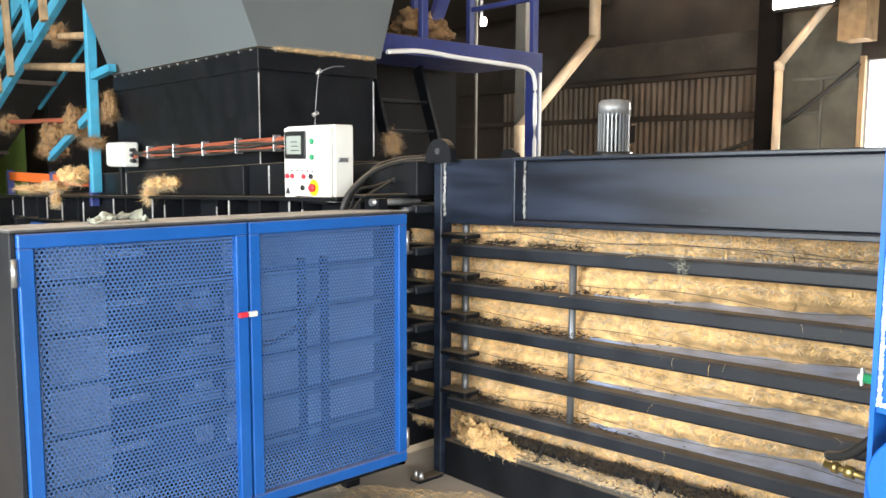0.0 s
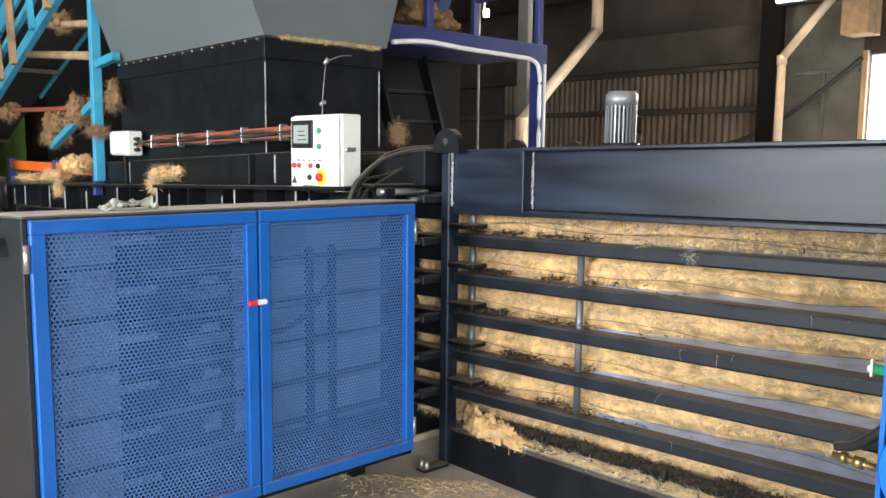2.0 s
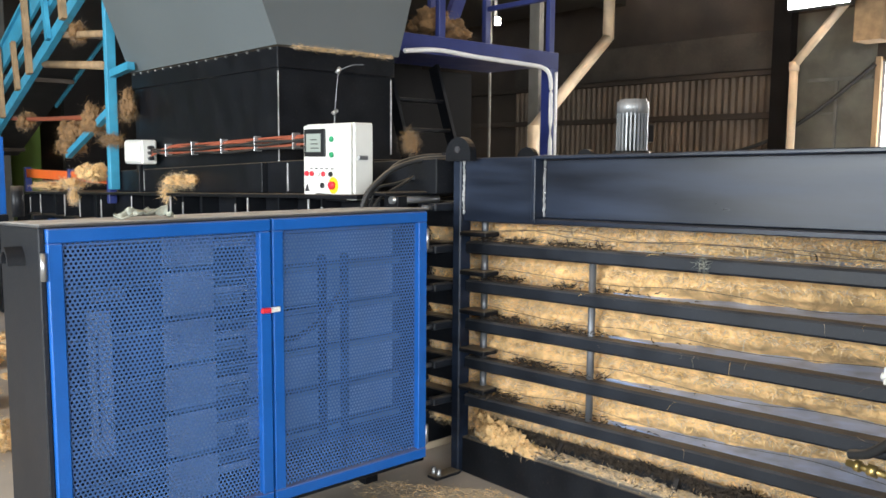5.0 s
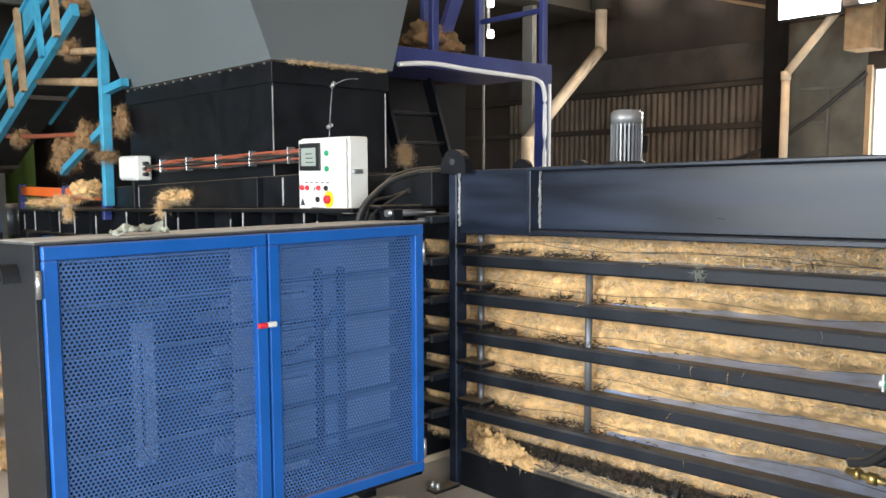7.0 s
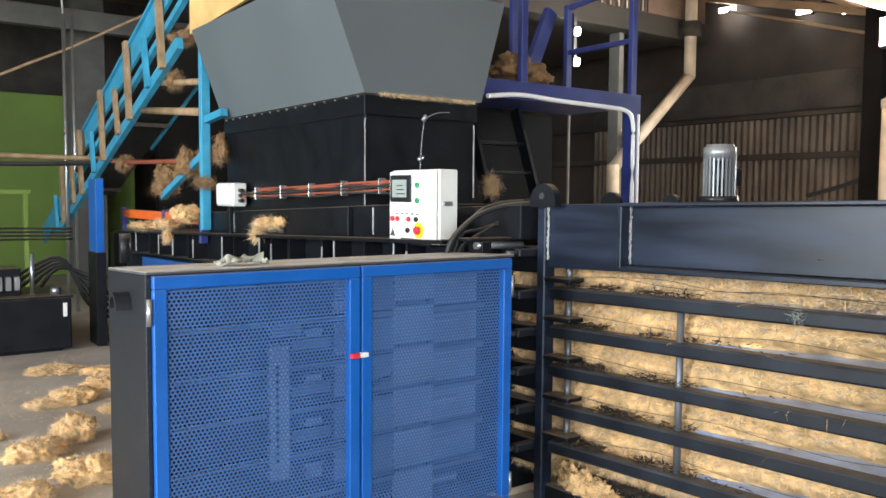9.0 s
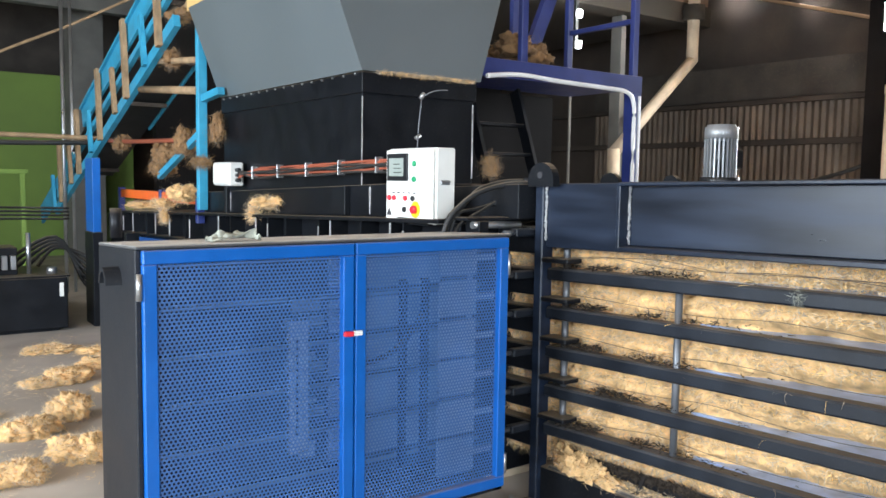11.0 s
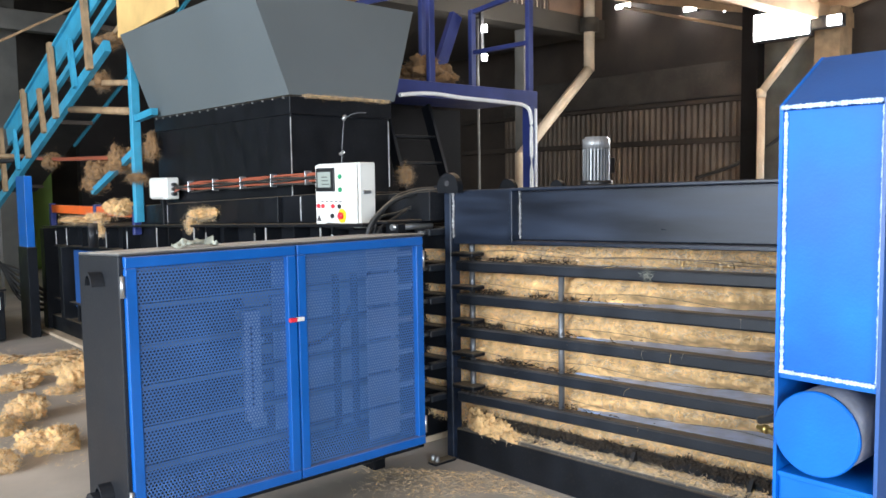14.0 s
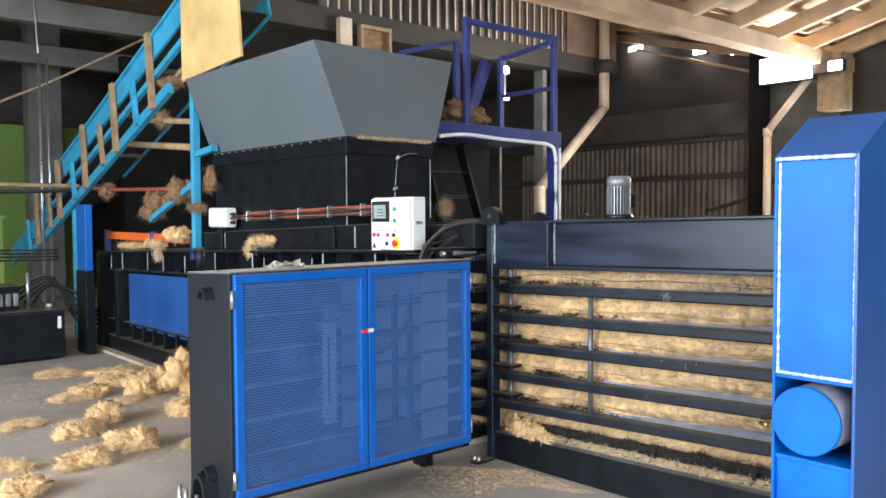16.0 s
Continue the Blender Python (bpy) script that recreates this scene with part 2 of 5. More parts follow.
def bar_between(p0, p1, w, h, bm=None):
    """A square bar from p0 to p1, w across and h deep."""
    bm = bm or bmesh.new()
    p0, p1 = Vector(p0), Vector(p1)
    tmp = bmesh.new()
    q = (p1 - p0).to_track_quat("Z", "Y").to_matrix().to_4x4()
    bmesh.ops.create_cube(tmp, size=1, matrix=Matrix.Translation((p0 + p1) / 2) @ q @ Matrix.Diagonal((w, h, (p1 - p0).length, 1)))
    merge(bm, tmp)
    return bm


def tube(points, r, n=8, bm=None, steps=6):
    """A hose or pipe along a smooth line through the points."""
    bm = bm or bmesh.new()
    pts = [Vector(p) for p in points]
    line = []
    for i in range(len(pts) - 1):
        a, b, c, d = pts[max(i - 1, 0)], pts[i], pts[i + 1], pts[min(i + 2, len(pts) - 1)]
        for k in range(steps):
            t = k / steps
            line.append(0.5 * ((2 * b) + (c - a) * t + (2 * a - 5 * b + 4 * c - d) * t * t + (3 * b - a - 3 * c + d) * t ** 3))
    line.append(pts[-1])
    rings = []
    for i, p in enumerate(line):
        way = (line[min(i + 1, len(line) - 1)] - line[max(i - 1, 0)]).normalized()
        q = way.to_track_quat("Z", "Y").to_matrix()
        rings.append([bm.verts.new(p + q @ Vector((r * math.cos(2 * math.pi * k / n), r * math.sin(2 * math.pi * k / n), 0))) for k in range(n)])
    for a, b in zip(rings, rings[1:]):
        for k in range(n):
            bm.faces.new((a[k], a[(k + 1) % n], b[(k + 1) % n], b[k])).smooth = True
    for ring in (rings[0], rings[-1]):
        bm.faces.new(ring)
    return bm


def extrude_profile(profile, axis, a, b):
    """A closed profile of two coordinates drawn out along an axis from a to b."""
    bm = bmesh.new()
    put = {"x": lambda u, v, w: (w, u, v), "y": lambda u, v, w: (u, w, v), "z": lambda u, v, w: (u, v, w)}[axis]
    lo = [bm.verts.new(put(u, v, a)) for u, v in profile]
    hi = [bm.verts.new(put(u, v, b)) for u, v in profile]
    n = len(profile)
    for i in range(n):
        bm.faces.new((lo[i], lo[(i + 1) % n], hi[(i + 1) % n], hi[i]))
    bm.faces.new(lo)
    bm.faces.new(hi)
    bmesh.ops.recalc_face_normals(bm, faces=bm.faces[:])
    return bm


def structure(name, bm, mat, label, category=""):
    return tagged(part(name, bm, mat), label, category or name.split("_")[0], "", "structure")


def lug_plate(x0, x1, y, z, r):
    """A round-topped lifting lug with its hole, standing on z."""
    n = 14
    prof = [(y - r, z)] + [(y - r * math.cos(math.pi * k / n), z + 0.03 + r * math.sin(math.pi * k / n)) for k in range(n + 1)] + [(y + r, z)]
    return extrude_profile(prof, "x", x0, x1)


def lumps(centre, size, seed):
    """The ragged lumps of a heap of fibre, one mesh each."""
    rng = random.Random(seed * 13 + 5)
    made = []
    for k in range(7):
        bm = bmesh.new()
        bmesh.ops.create_icosphere(bm, subdivisions=4, radius=1)
        off = Vector((rng.uniform(-0.66, 0.66) * size[0], rng.uniform(-0.66, 0.66) * size[1], rng.uniform(-0.1, 0.3) * size[2])) if k else Vector((0, 0, 0))
        r = rng.uniform(0.34, 0.58) if k else 0.70
        for v in bm.verts:
            q = v.co * 1.5 + Vector((seed * 7.3, k * 3.7, 0))
            v.co *= r * (0.92 + 0.55 * noise.fractal(q, 1.0, 2.0, 4) + 0.20 * noise.noise(q * 4) + 0.18 * noise.noise(q * 9) + 0.13 * noise.noise(q * 21))
            v.co = Vector((v.co.x * size[0], v.co.y * size[1], max(v.co.z, -0.35) * size[2])) + off + Vector(centre)
        made.append(bm)
    return made


def strands(bm, base, way, length, width, rng, bend=0.6, steps=3):
    """One curved flat fibre from base along way."""
    way = Vector(way).normalized()
    side = way.cross(Vector((rng.uniform(-1, 1), rng.uniform(-1, 1), rng.uniform(-1, 1))))
    if side.length < 1e-3:
        return
    side = side.normalized()
    turn = Vector((rng.gauss(0, 1), rng.gauss(0, 1), rng.gauss(0, 1) - 0.5)) * bend
    last = None
    p = Vector(base)
    for k in range(steps + 1):
        w = side * width * (1 - 0.6 * k / steps)
        pair = (bm.verts.new(p - w), bm.verts.new(p + w))
        if last:
            bm.faces.new((last[0], last[1], pair[1], pair[0]))
        last = pair
        p = p + way * length / steps
        way = (way + turn / steps).normalized()


def tuft_of_fibre(centre, size, seed, count, label, length=0.09, shaded=False):
    """A loose tuft of coir: a lumpy core and many stray strands."""
    rng = random.Random(seed)
    ob = thing("coir_clump", (centre[0], centre[1], centre[2] - 0.3 * size[2]), label, "fibre clump", "loose coir clumps")
    heap = []
    for bm in lumps(centre, size, seed):
        heap += [(v.co.copy(), v.normal.copy()) for v in bm.verts]
        part("lump", bm, SHADECOIR if shaded else COIR, ob, smooth=True)
    bm = bmesh.new()
    for _ in range(count):
        base, d = heap[rng.randrange(len(heap))]
        way = 0.7 * d + Vector((rng.gauss(0, 0.8), rng.gauss(0, 0.8), rng.gauss(0, 0.7)))
        strands(bm, base, way, length * rng.uniform(0.3, 1.0), 0.0010, rng, 3.0, 4)
    tagged(part("stray_fibre", bm, SHADEFIBRE if shaded else FIBRE, ob), kind="stuff")
    return ob


# ---------------------------------------------------------------- setting
def corrugated(x, y0, y1, z0, z1, pitch, depth, along="y"):
    bm = bmesh.new()
    n = int(abs(y1 - y0) / pitch) * 8
    rows = []
    for i in range(n + 1):
        u = y0 + (y1 - y0) * i / n
        w = x + 0.5 * depth * math.sin(2 * math.pi * i / 8)
        rows.append([bm.verts.new((w, u, z) if along == "y" else (u, w, z)) for z in (z0, z1)])
    for a, b in zip(rows, rows[1:]):
        bm.faces.new((a[0], b[0], b[1], a[1])).smooth = True
    return bm


def build_setting():
    structure("floor", box(-7.2, 14.2, -7.2, 20.2, -0.2, 0.0, 0), CONCRETE, "dusty grey concrete floor strewn with coir fibre", "floor")
    structure("ground", box(-60, 60, -60, 60, -0.42, -0.25, 0), CONCRETE, "bare dusty ground outside the shed", "ground")
    east = structure("wall_east", box(12.0, 12.2, 5.14, 20.2, 0, 5.9, 0), DARK_BROWN, "dark brown shed wall behind corrugated cladding", "wall")
    part("upper_wall", box(12.0, 12.2, -7.2, 3.2, 0, 5.9, 0), DARK_BROWN, east)
    part("lintel", box(12.0, 12.2, 3.2, 5.14, 2.95, 5.9, 0), DARK_BROWN, east)
    part("sill", box(12.0, 12.2, 3.2, 5.14, 0, 0.9, 0), DARK_BROWN, east)
    part("window_jamb", box(11.93, 11.998, 5.10, 5.17, 0.9, 3.0, 0.004), ROOF, east, "tan timber window jamb")
    part("wall_rail", box(11.95, 11.998, 5.21, 6.1, 2.72, 2.77, 0.004), HAZY, east, "pale horizontal wall rail")
    # Added sheet that brightens the wall beside the window by its colour.
    part("haze_sheet", box(11.985, 11.997, 5.18, 6.42, 0.9, 3.7, 0.0), WALL_HAZE, east, "added greenish grey sheet, lightened for window light and haze")
    part("wall_stud", box(11.95, 11.997, 5.66, 5.70, 1.0, 2.715, 0.004), HAZY, east)
    part("wall_rail", box(11.95, 11.998, 5.71, 6.1, 2.26, 2.29, 0.004), HAZY, east)
    part("lower_cladding", corrugated(11.9, 6.45, 11.8, 0.0, 2.86, 0.115, 0.03), SHEET, east, "rusty brown corrugated sheets")
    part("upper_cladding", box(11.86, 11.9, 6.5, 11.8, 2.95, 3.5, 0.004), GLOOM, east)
    part("girt", box(11.78, 11.86, 6.3, 13.0, 2.22, 2.31, 0.005), DARK_BROWN, east)
    part("girt", box(11.78, 11.86, 6.3, 13.0, 2.86, 2.93, 0.005), DARK_BROWN, east)
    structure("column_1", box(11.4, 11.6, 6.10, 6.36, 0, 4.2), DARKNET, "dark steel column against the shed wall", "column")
    structure("column_2", box(11.2, 11.6, 4.84, 5.18, 3.13, 3.95), WOOD, "tan timber hanger above the bright window", "column")
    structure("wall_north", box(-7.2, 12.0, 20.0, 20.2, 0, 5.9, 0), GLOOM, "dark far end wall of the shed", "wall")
    structure("wall_green", box(-2.0, 4.9, 18.0, 18.12, 0.0, 3.5, 0), GREEN, "lime green painted partition wall", "wall")
    # Both partitions get their darkness from colour, against the strong gate light.
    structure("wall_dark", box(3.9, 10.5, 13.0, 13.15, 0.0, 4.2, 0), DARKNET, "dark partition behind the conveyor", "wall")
    structure("wall_partition", box(3.75, 5.26, 5.95, 6.03, 0.0, 2.34, 0), DARKNET, "partition under the platform, near-black to hold the gloom there", "wall")
    west = structure("wall_west", box(-7.2, -7.0, -7.2, 0.5, 0, 5.9, 0), DARK_BROWN, "shed wall with an open side gate", "wall")
    part("wall_end", box(-7.2, -7.0, 6.5, 20.2, 0, 5.9, 0), DARK_BROWN, west)
    part("lintel", box(-7.2, -7.0, 0.5, 6.5, 4.7, 5.9, 0), DARK_BROWN, west)
    south = structure("wall_south", box(-0.7, 12.0, -7.2, -7.0, 0, 5.9, 0), DARK_BROWN, "shed wall with an open main gate", "wall")
    part("lintel", box(-7.0, -0.7, -7.2, -7.0, 4.8, 5.9, 0), DARK_BROWN, south)
    structure("ceiling", box(-7.4, 12.4, -7.4, 20.4, 5.9, 6.0, 0), ROOF, "tan board roof of the shed", "ceiling")
    for k, y in enumerate((9.6, 12.5, 16.0)):
        structure("roof_beam_%d" % (k + 1), box(-6.9, 12.0 if y > 10 else 4.6, y, y + 0.22, 4.45, 4.8), HAZY, "grey roof beam across the shed", "beam")

    def pitch_of(y):
        return 3.98 + (0.345 * (y - 5.1) if y > 5.1 else 0.26 * (5.1 - y))

    for name, ya, yb in (("roof_slope_1", 5.1, 10.5), ("roof_slope_2", 5.1, -1.9)):
        n = 18
        slope = structure(name, extrude_profile([(ya, pitch_of(ya) + 0.20), (yb, pitch_of(yb) + 0.20), (yb, pitch_of(yb) + 0.24), (ya, pitch_of(ya) + 0.24)], "x", 4.6, 12.0), ROOF, "tan boarded roof slope over the far bay", "ceiling")
        for k in range(1, n):
            y = ya + (yb - ya) * k / n
            part("batten", box(4.6, 12.0, y - 0.035, y + 0.035, pitch_of(y) + 0.13, pitch_of(y) + 0.195, 0.004), ROOF, slope)
        for x in (5.2, 6.6, 7.6, 8.6, 9.6, 10.6, 11.5):
            part("rafter", extrude_profile([(ya, pitch_of(ya) - 0.08), (yb, pitch_of(yb) - 0.08), (yb, pitch_of(yb) + 0.12), (ya, pitch_of(ya) + 0.12)], "x", x, x + 0.10), ROOF, slope)
    for k, y in enumerate((5.75, 6.5, 7.3, 8.1)):
        structure("purlin_%d" % (k + 1), box(4.7, 11.95, y, y + 0.09, pitch_of(y) - 0.20, pitch_of(y) - 0.085), ROOF, "tan timber purlin under the roof slope", "purlin")
    structure("service_pipe", rod((11.66, 8.7, 4.62), (11.66, 6.2, 3.84), 0.025, 8), ROOF, "thin tan pipe along the gable rake", "pipe")
    for k, (x, dz) in enumerate(((11.74, 0.0), (11.60, 0.20), (11.45, 0.42))):
        structure("rake_board_%d" % (k + 1), bar_between((x, 9.6, 5.02 + dz), (x, 5.3, 3.93 + dz), 0.10, 0.12), ROOF, "tan timber rake board under the roof slope", "beam")
    structure("valley_beam", box(4.6, 12.0, 4.98, 5.22, 3.75, 3.96), ROOF, "tan timber valley beam under the roof slopes", "beam")
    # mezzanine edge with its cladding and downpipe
    structure("mezzanine_beam", box(3.4, 11.15, 8.7, 9.1, 4.03, 4.33), BEAM_CONC, "concrete edge beam of the mezzanine, darkened to brown", "beam")
    structure("mezzanine_cladding", corrugated(8.75, 4.9, 9.75, 4.33, 5.85, 0.17, 0.07, "x"), MEZZ, "brown corrugated sheets above the mezzanine beam", "cladding")
    clad = bpy.data.objects["mezzanine_cladding"]
    # Cream strips painted for light coming through the gaps between sheets.
    for k in range(28):
        part("light_gap_strip", box(5.02 + 0.17 * k, 5.04 + 0.17 * k, 8.695, 8.709, 4.335, 5.84, 0.0), CREAM, clad)
    structure("mezzanine_panel", box(9.76, 11.1, 8.72, 8.8, 4.33, 5.85), BOARD, "plain brown sheet panel above the mezzanine", "cladding")
    # The underside's shade comes from its dark colour.
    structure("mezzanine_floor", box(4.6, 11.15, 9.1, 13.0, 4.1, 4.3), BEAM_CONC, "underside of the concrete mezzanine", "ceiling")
    structure("column_3", box(3.55, 4.17, 17.2, 17.6, 0, 5.9), HAZY, "grey concrete column by the green wall", "column")
    structure("column_4", box(9.36, 9.46, 8.9, 9.1, 0, 4.03), HAZY, "slim grey mezzanine column", "column")
    structure("conduit_pole", rod((8.26, 8.8, 0), (8.26, 8.8, 4.03), 0.02, 8), HAZY, "thin grey conduit pole under the mezzanine", "pole")
    w = structure("window_1", box(12.32, 12.36, 2.4, 6.2, 0.6, 3.2, 0), DAYLIGHT, "bright overexposed window to daylight", "window")
    part("window_frame", box(11.98, 12.06, 4.16, 4.24, 0.9, 3.0), DARK_BROWN, w)


def build_fixtures():
    p = thing("downpipe", (9.0, 8.6, 1.6), "cream plastic downpipe with a long slanting run", "pipe")
    part("upper_run", rod((10.6, 8.6, 5.6), (10.6, 8.6, 3.44), 0.09), CREAM, p)
    part("slanting_run", rod((10.6, 8.6, 3.47), (8.95, 8.6, 2.03), 0.085), CREAM, p)
    part("lower_run", rod((8.95, 8.6, 2.08), (8.95, 8.6, 1.3), 0.09), CREAM, p)
    part("collar", rod((10.6, 8.6, 4.06), (10.6, 8.6, 4.28), 0.16), BEAM_CONC, p)
    p = thing("downpipe", (11.1, 5.88, 0), "cream downpipe with an angled upper run", "pipe")
    part("lower_run", rod((11.1, 5.88, 0), (11.1, 5.88, 2.9), 0.055), CREAM, p)
    part("elbow", rod((11.1, 5.88, 2.80), (11.1, 5.88, 2.92), 0.066), CREAM, p)
    part("slanting_run", rod((11.1, 5.88, 2.88), (11.1, 5.12, 3.76), 0.055), CREAM, p)
    c = thing("slack_cable", (11.2, 5.3, 2.6), "black cable sagging from the window to the wall foot", "cable")
    part("cable", tube([(11.9, 5.16, 2.90), (11.7, 5.6, 2.46), (11.6, 6.0, 2.14), (11.45, 6.45, 1.86), (11.4, 7.1, 1.66)], 0.03, 8), RUBBER, c)
    f = thing("timber_crate_frame", (5.7, 8.65, 3.78), "small timber frame with fibre inside fixed to the mezzanine beam", "crate")
    part("frame", frame_mesh(5.48, 5.99, 3.78, 4.165, 8.60, 8.698, 0.05), WOOD, f)
    part("shelf", box(5.42, 6.05, 8.58, 8.698, 3.76, 3.778, 0.003), WOOD, f)
    part("fill", box(5.53, 5.94, 8.66, 8.68, 3.83, 4.115, 0.0), SHADECOIR, f)
    part("timber_block", box(5.15, 5.34, 8.60, 8.698, 3.86, 4.21, 0.006), CREAM, f, "pale timber block")
    lamp = thing("floodlight", (10.9, 5.55, 3.75), "glaring white floodlight under the roof beam", "lamp")
    # Glass and housing are enlarged to cover the glare around the lamp.
    part("glass", box(10.84, 10.86, 5.10, 5.88, 3.57, 3.92, 0.009), LAMP, lamp, "glaring white glass")
    part("housing", box(10.86, 10.98, 5.08, 5.90, 3.55, 3.94, 0.01), BEZEL, lamp)
    part("side_glass", box(10.84, 10.86, 4.68, 4.86, 3.63, 3.76, 0.009), LAMP, lamp, "glaring white glass")
    part("side_housing", box(10.86, 10.96, 4.66, 5.079, 3.61, 3.78, 0.01), BEZEL, lamp)
    part("bracket", box(10.9, 10.94, 5.15, 5.21, 3.94, 3.98), DARK_BROWN, lamp)
    # Two glowing bulbs stand for small lamp reflections; the backplates are added.
    for z in (3.86, 3.45):
        g = thing("reflection_spot", (8.22, 8.68, z), "small glowing spot for a lamp reflection by the mezzanine beam", "lamp", "bulkhead lamps")
        part("glass", rod((8.22, 8.62, z - 0.05), (8.22, 8.62, z + 0.05), 0.04, 12, bevel=0.01), LAMP, g)
        part("backplate", box(8.19, 8.25, 8.66, 8.70, 3.4 if z < 3.5 else z - 0.06, 3.795 if z < 3.5 else 4.10, 0.004), BEZEL, g)
    # Glowing strips stand for daylight gaps at the eaves; their brackets are added.
    for y, z, w in ((8.78, 4.66, 0.30), (7.46, 4.40, 0.22), (6.66, 4.29, 0.42), (5.94, 4.19, 0.62)):
        g = thing("eave_gap", (11.7, y, z), "glowing strip for a daylight gap under the eaves", "lamp", "lamps under the eaves")
        part("strip", box(11.74, 11.76, y - w / 2, y + w / 2, z - 0.035, z + 0.035, 0.004), LAMP, g)
        part("bracket", box(11.76, 12.0, y - 0.02, y + 0.02, z - 0.02, z + 0.02, 0.002), BEZEL, g)


# ---------------------------------------------------------------- the baler
BAR_TOPS = (1.190, 0.998, 0.803, 0.608, 0.415)


def build_bale_chamber():
    ob = thing("bale_chamber", (3.0, 2.0, 0), "black steel bale chamber with five long bars", "baler", lean="askew")
    y0, y1 = 1.12, 3.52
    part("top_beam", box(3.0, 3.03, y0, 3.06, 1.32, 1.584, 0.004), BEAM, ob, "slate-black top beam web")
    part("top_flange", box(2.93, 3.2, y0, 3.06, 1.585, 1.602, 0.004), BEAM, ob)
    part("lower_flange", box(2.94, 3.12, y0, 3.06, 1.295, 1.318, 0.004), BEAM, ob)
    part("end_plate", box(2.975, 3.1, 3.06, 3.543, 1.29, 1.60, 0.004), BEAM, ob)
    part("stiffener", box(2.935, 3.0, 3.055, 3.075, 1.31, 1.60, 0.003), BEAM, ob)
    rng = random.Random(4)
    for yy, z0, z1, x in ((3.05, 1.33, 1.60, 2.994), (3.535, 1.33, 1.60, 2.968)):
        bm = bmesh.new()
        z = z0
        while z < z1:
            bmesh.ops.create_icosphere(bm, subdivisions=1, radius=rng.uniform(0.005, 0.009), matrix=Matrix.Translation((x, yy + rng.uniform(-0.003, 0.003), z)))
            z += 0.009
        part("weld_seam", bm, WELD, ob, "bright weld bead")
    part("post", box(2.955, 3.03, 3.545, 3.60, 0, 1.62, 0.006), BEAM, ob)
    for z in BAR_TOPS:
        part("bar", box(2.985, 3.062, y0, 3.543, z - 0.060, z, 0.009), BAR, ob)
        # Added strip, coloured and cut to follow the bluish sky reflection.
        part("sky_sheen_liner", extrude_profile([(3.12, 2.85), (3.064, 2.45), (3.064, y0), (3.26, y0), (3.26, 2.85)], "z", z - 0.022, z - 0.002), SKY_LINER, ob, "steel liner coloured blue-grey with sky reflection")
        part("spacer_plate", box(2.95, 3.05, 3.37, 3.543, z + 0.028, z + 0.052, 0.004), BLACK, ob)
        part("pin", rod((3.03, 3.45, z), (3.03, 3.45, z + 0.13), 0.017, 10), PINSTEEL, ob)
    part("tie_rod", rod((3.03, 2.80, 0.36), (3.03, 2.80, 1.135), 0.016, 14), PINSTEEL, ob)
    part("bottom_beam", box(2.985, 3.12, y0, 3.60, 0.0, 0.19, 0.006), BLACK, ob)
    part("ledge", box(2.99, 3.2, y0, 3.50, 0.19, 0.205, 0.003), LEDGE, ob, "dusty ledge")
    part("kick_plate", box(3.052, 3.066, y0, 3.40, 0.205, 0.285, 0.003), BLACK, ob)
    for y in (2.95, 2.35, 1.75):
        part("gusset", extrude_profile([(2.995, 0.206), (3.05, 0.206), (3.05, 0.285)], "y", y, y + 0.02), BLACK, ob)
    part("far_wall", box(4.12, 4.2, y0, 3.5, 0.0, 1.6), BLACK, ob)
    part("top_plate", box(3.2, 4.2, y0, 3.5, 1.585, 1.60), BLACK, ob)
    # wall of the chamber behind the post, with the needle slots
    for k, z in enumerate((1.40,) + BAR_TOPS):
        part("slot_bar", box(2.99, 3.07, 3.601, 3.95, z - 0.145, z - 0.012, 0.006), BLACK, ob)
        part("needle_guide", box(2.86, 2.99, 3.62, 3.67, z - 0.06, z - 0.02, 0.006), BAR, ob)
        part("needle_tip", rod((2.80, 3.645, z - 0.04), (2.86, 3.645, z - 0.04), 0.012, 10), PINSTEEL, ob)
    part("back_post", box(2.93, 3.1, 3.95, 4.05, 0.0, 1.5, 0.006), BLACK, ob)
    part("foot_plate", box(2.80, 2.965, 3.53, 3.60, 0.0, 0.02, 0.004), BLACK, ob)
    for y in (3.548, 3.585):
        part("foot_bolt", rod((2.83, y, 0.0), (2.83, y, 0.055), 0.012, 10), STEEL, ob)
    lug = part("lifting_lug", lug_plate(2.91, 2.95, 3.52, 1.585, 0.085), BLACK, ob)
    part("lug_hole", rod((2.904, 3.52, 1.64), (2.912, 3.52, 1.64), 0.016, 12), INK, lug)
    part("lifting_lug", lug_plate(3.70, 3.73, 3.80, 1.57, 0.07), BLACK, ob)
    part("lifting_lug", lug_plate(3.70, 3.73, 3.39, 1.57, 0.05), BLACK, ob)


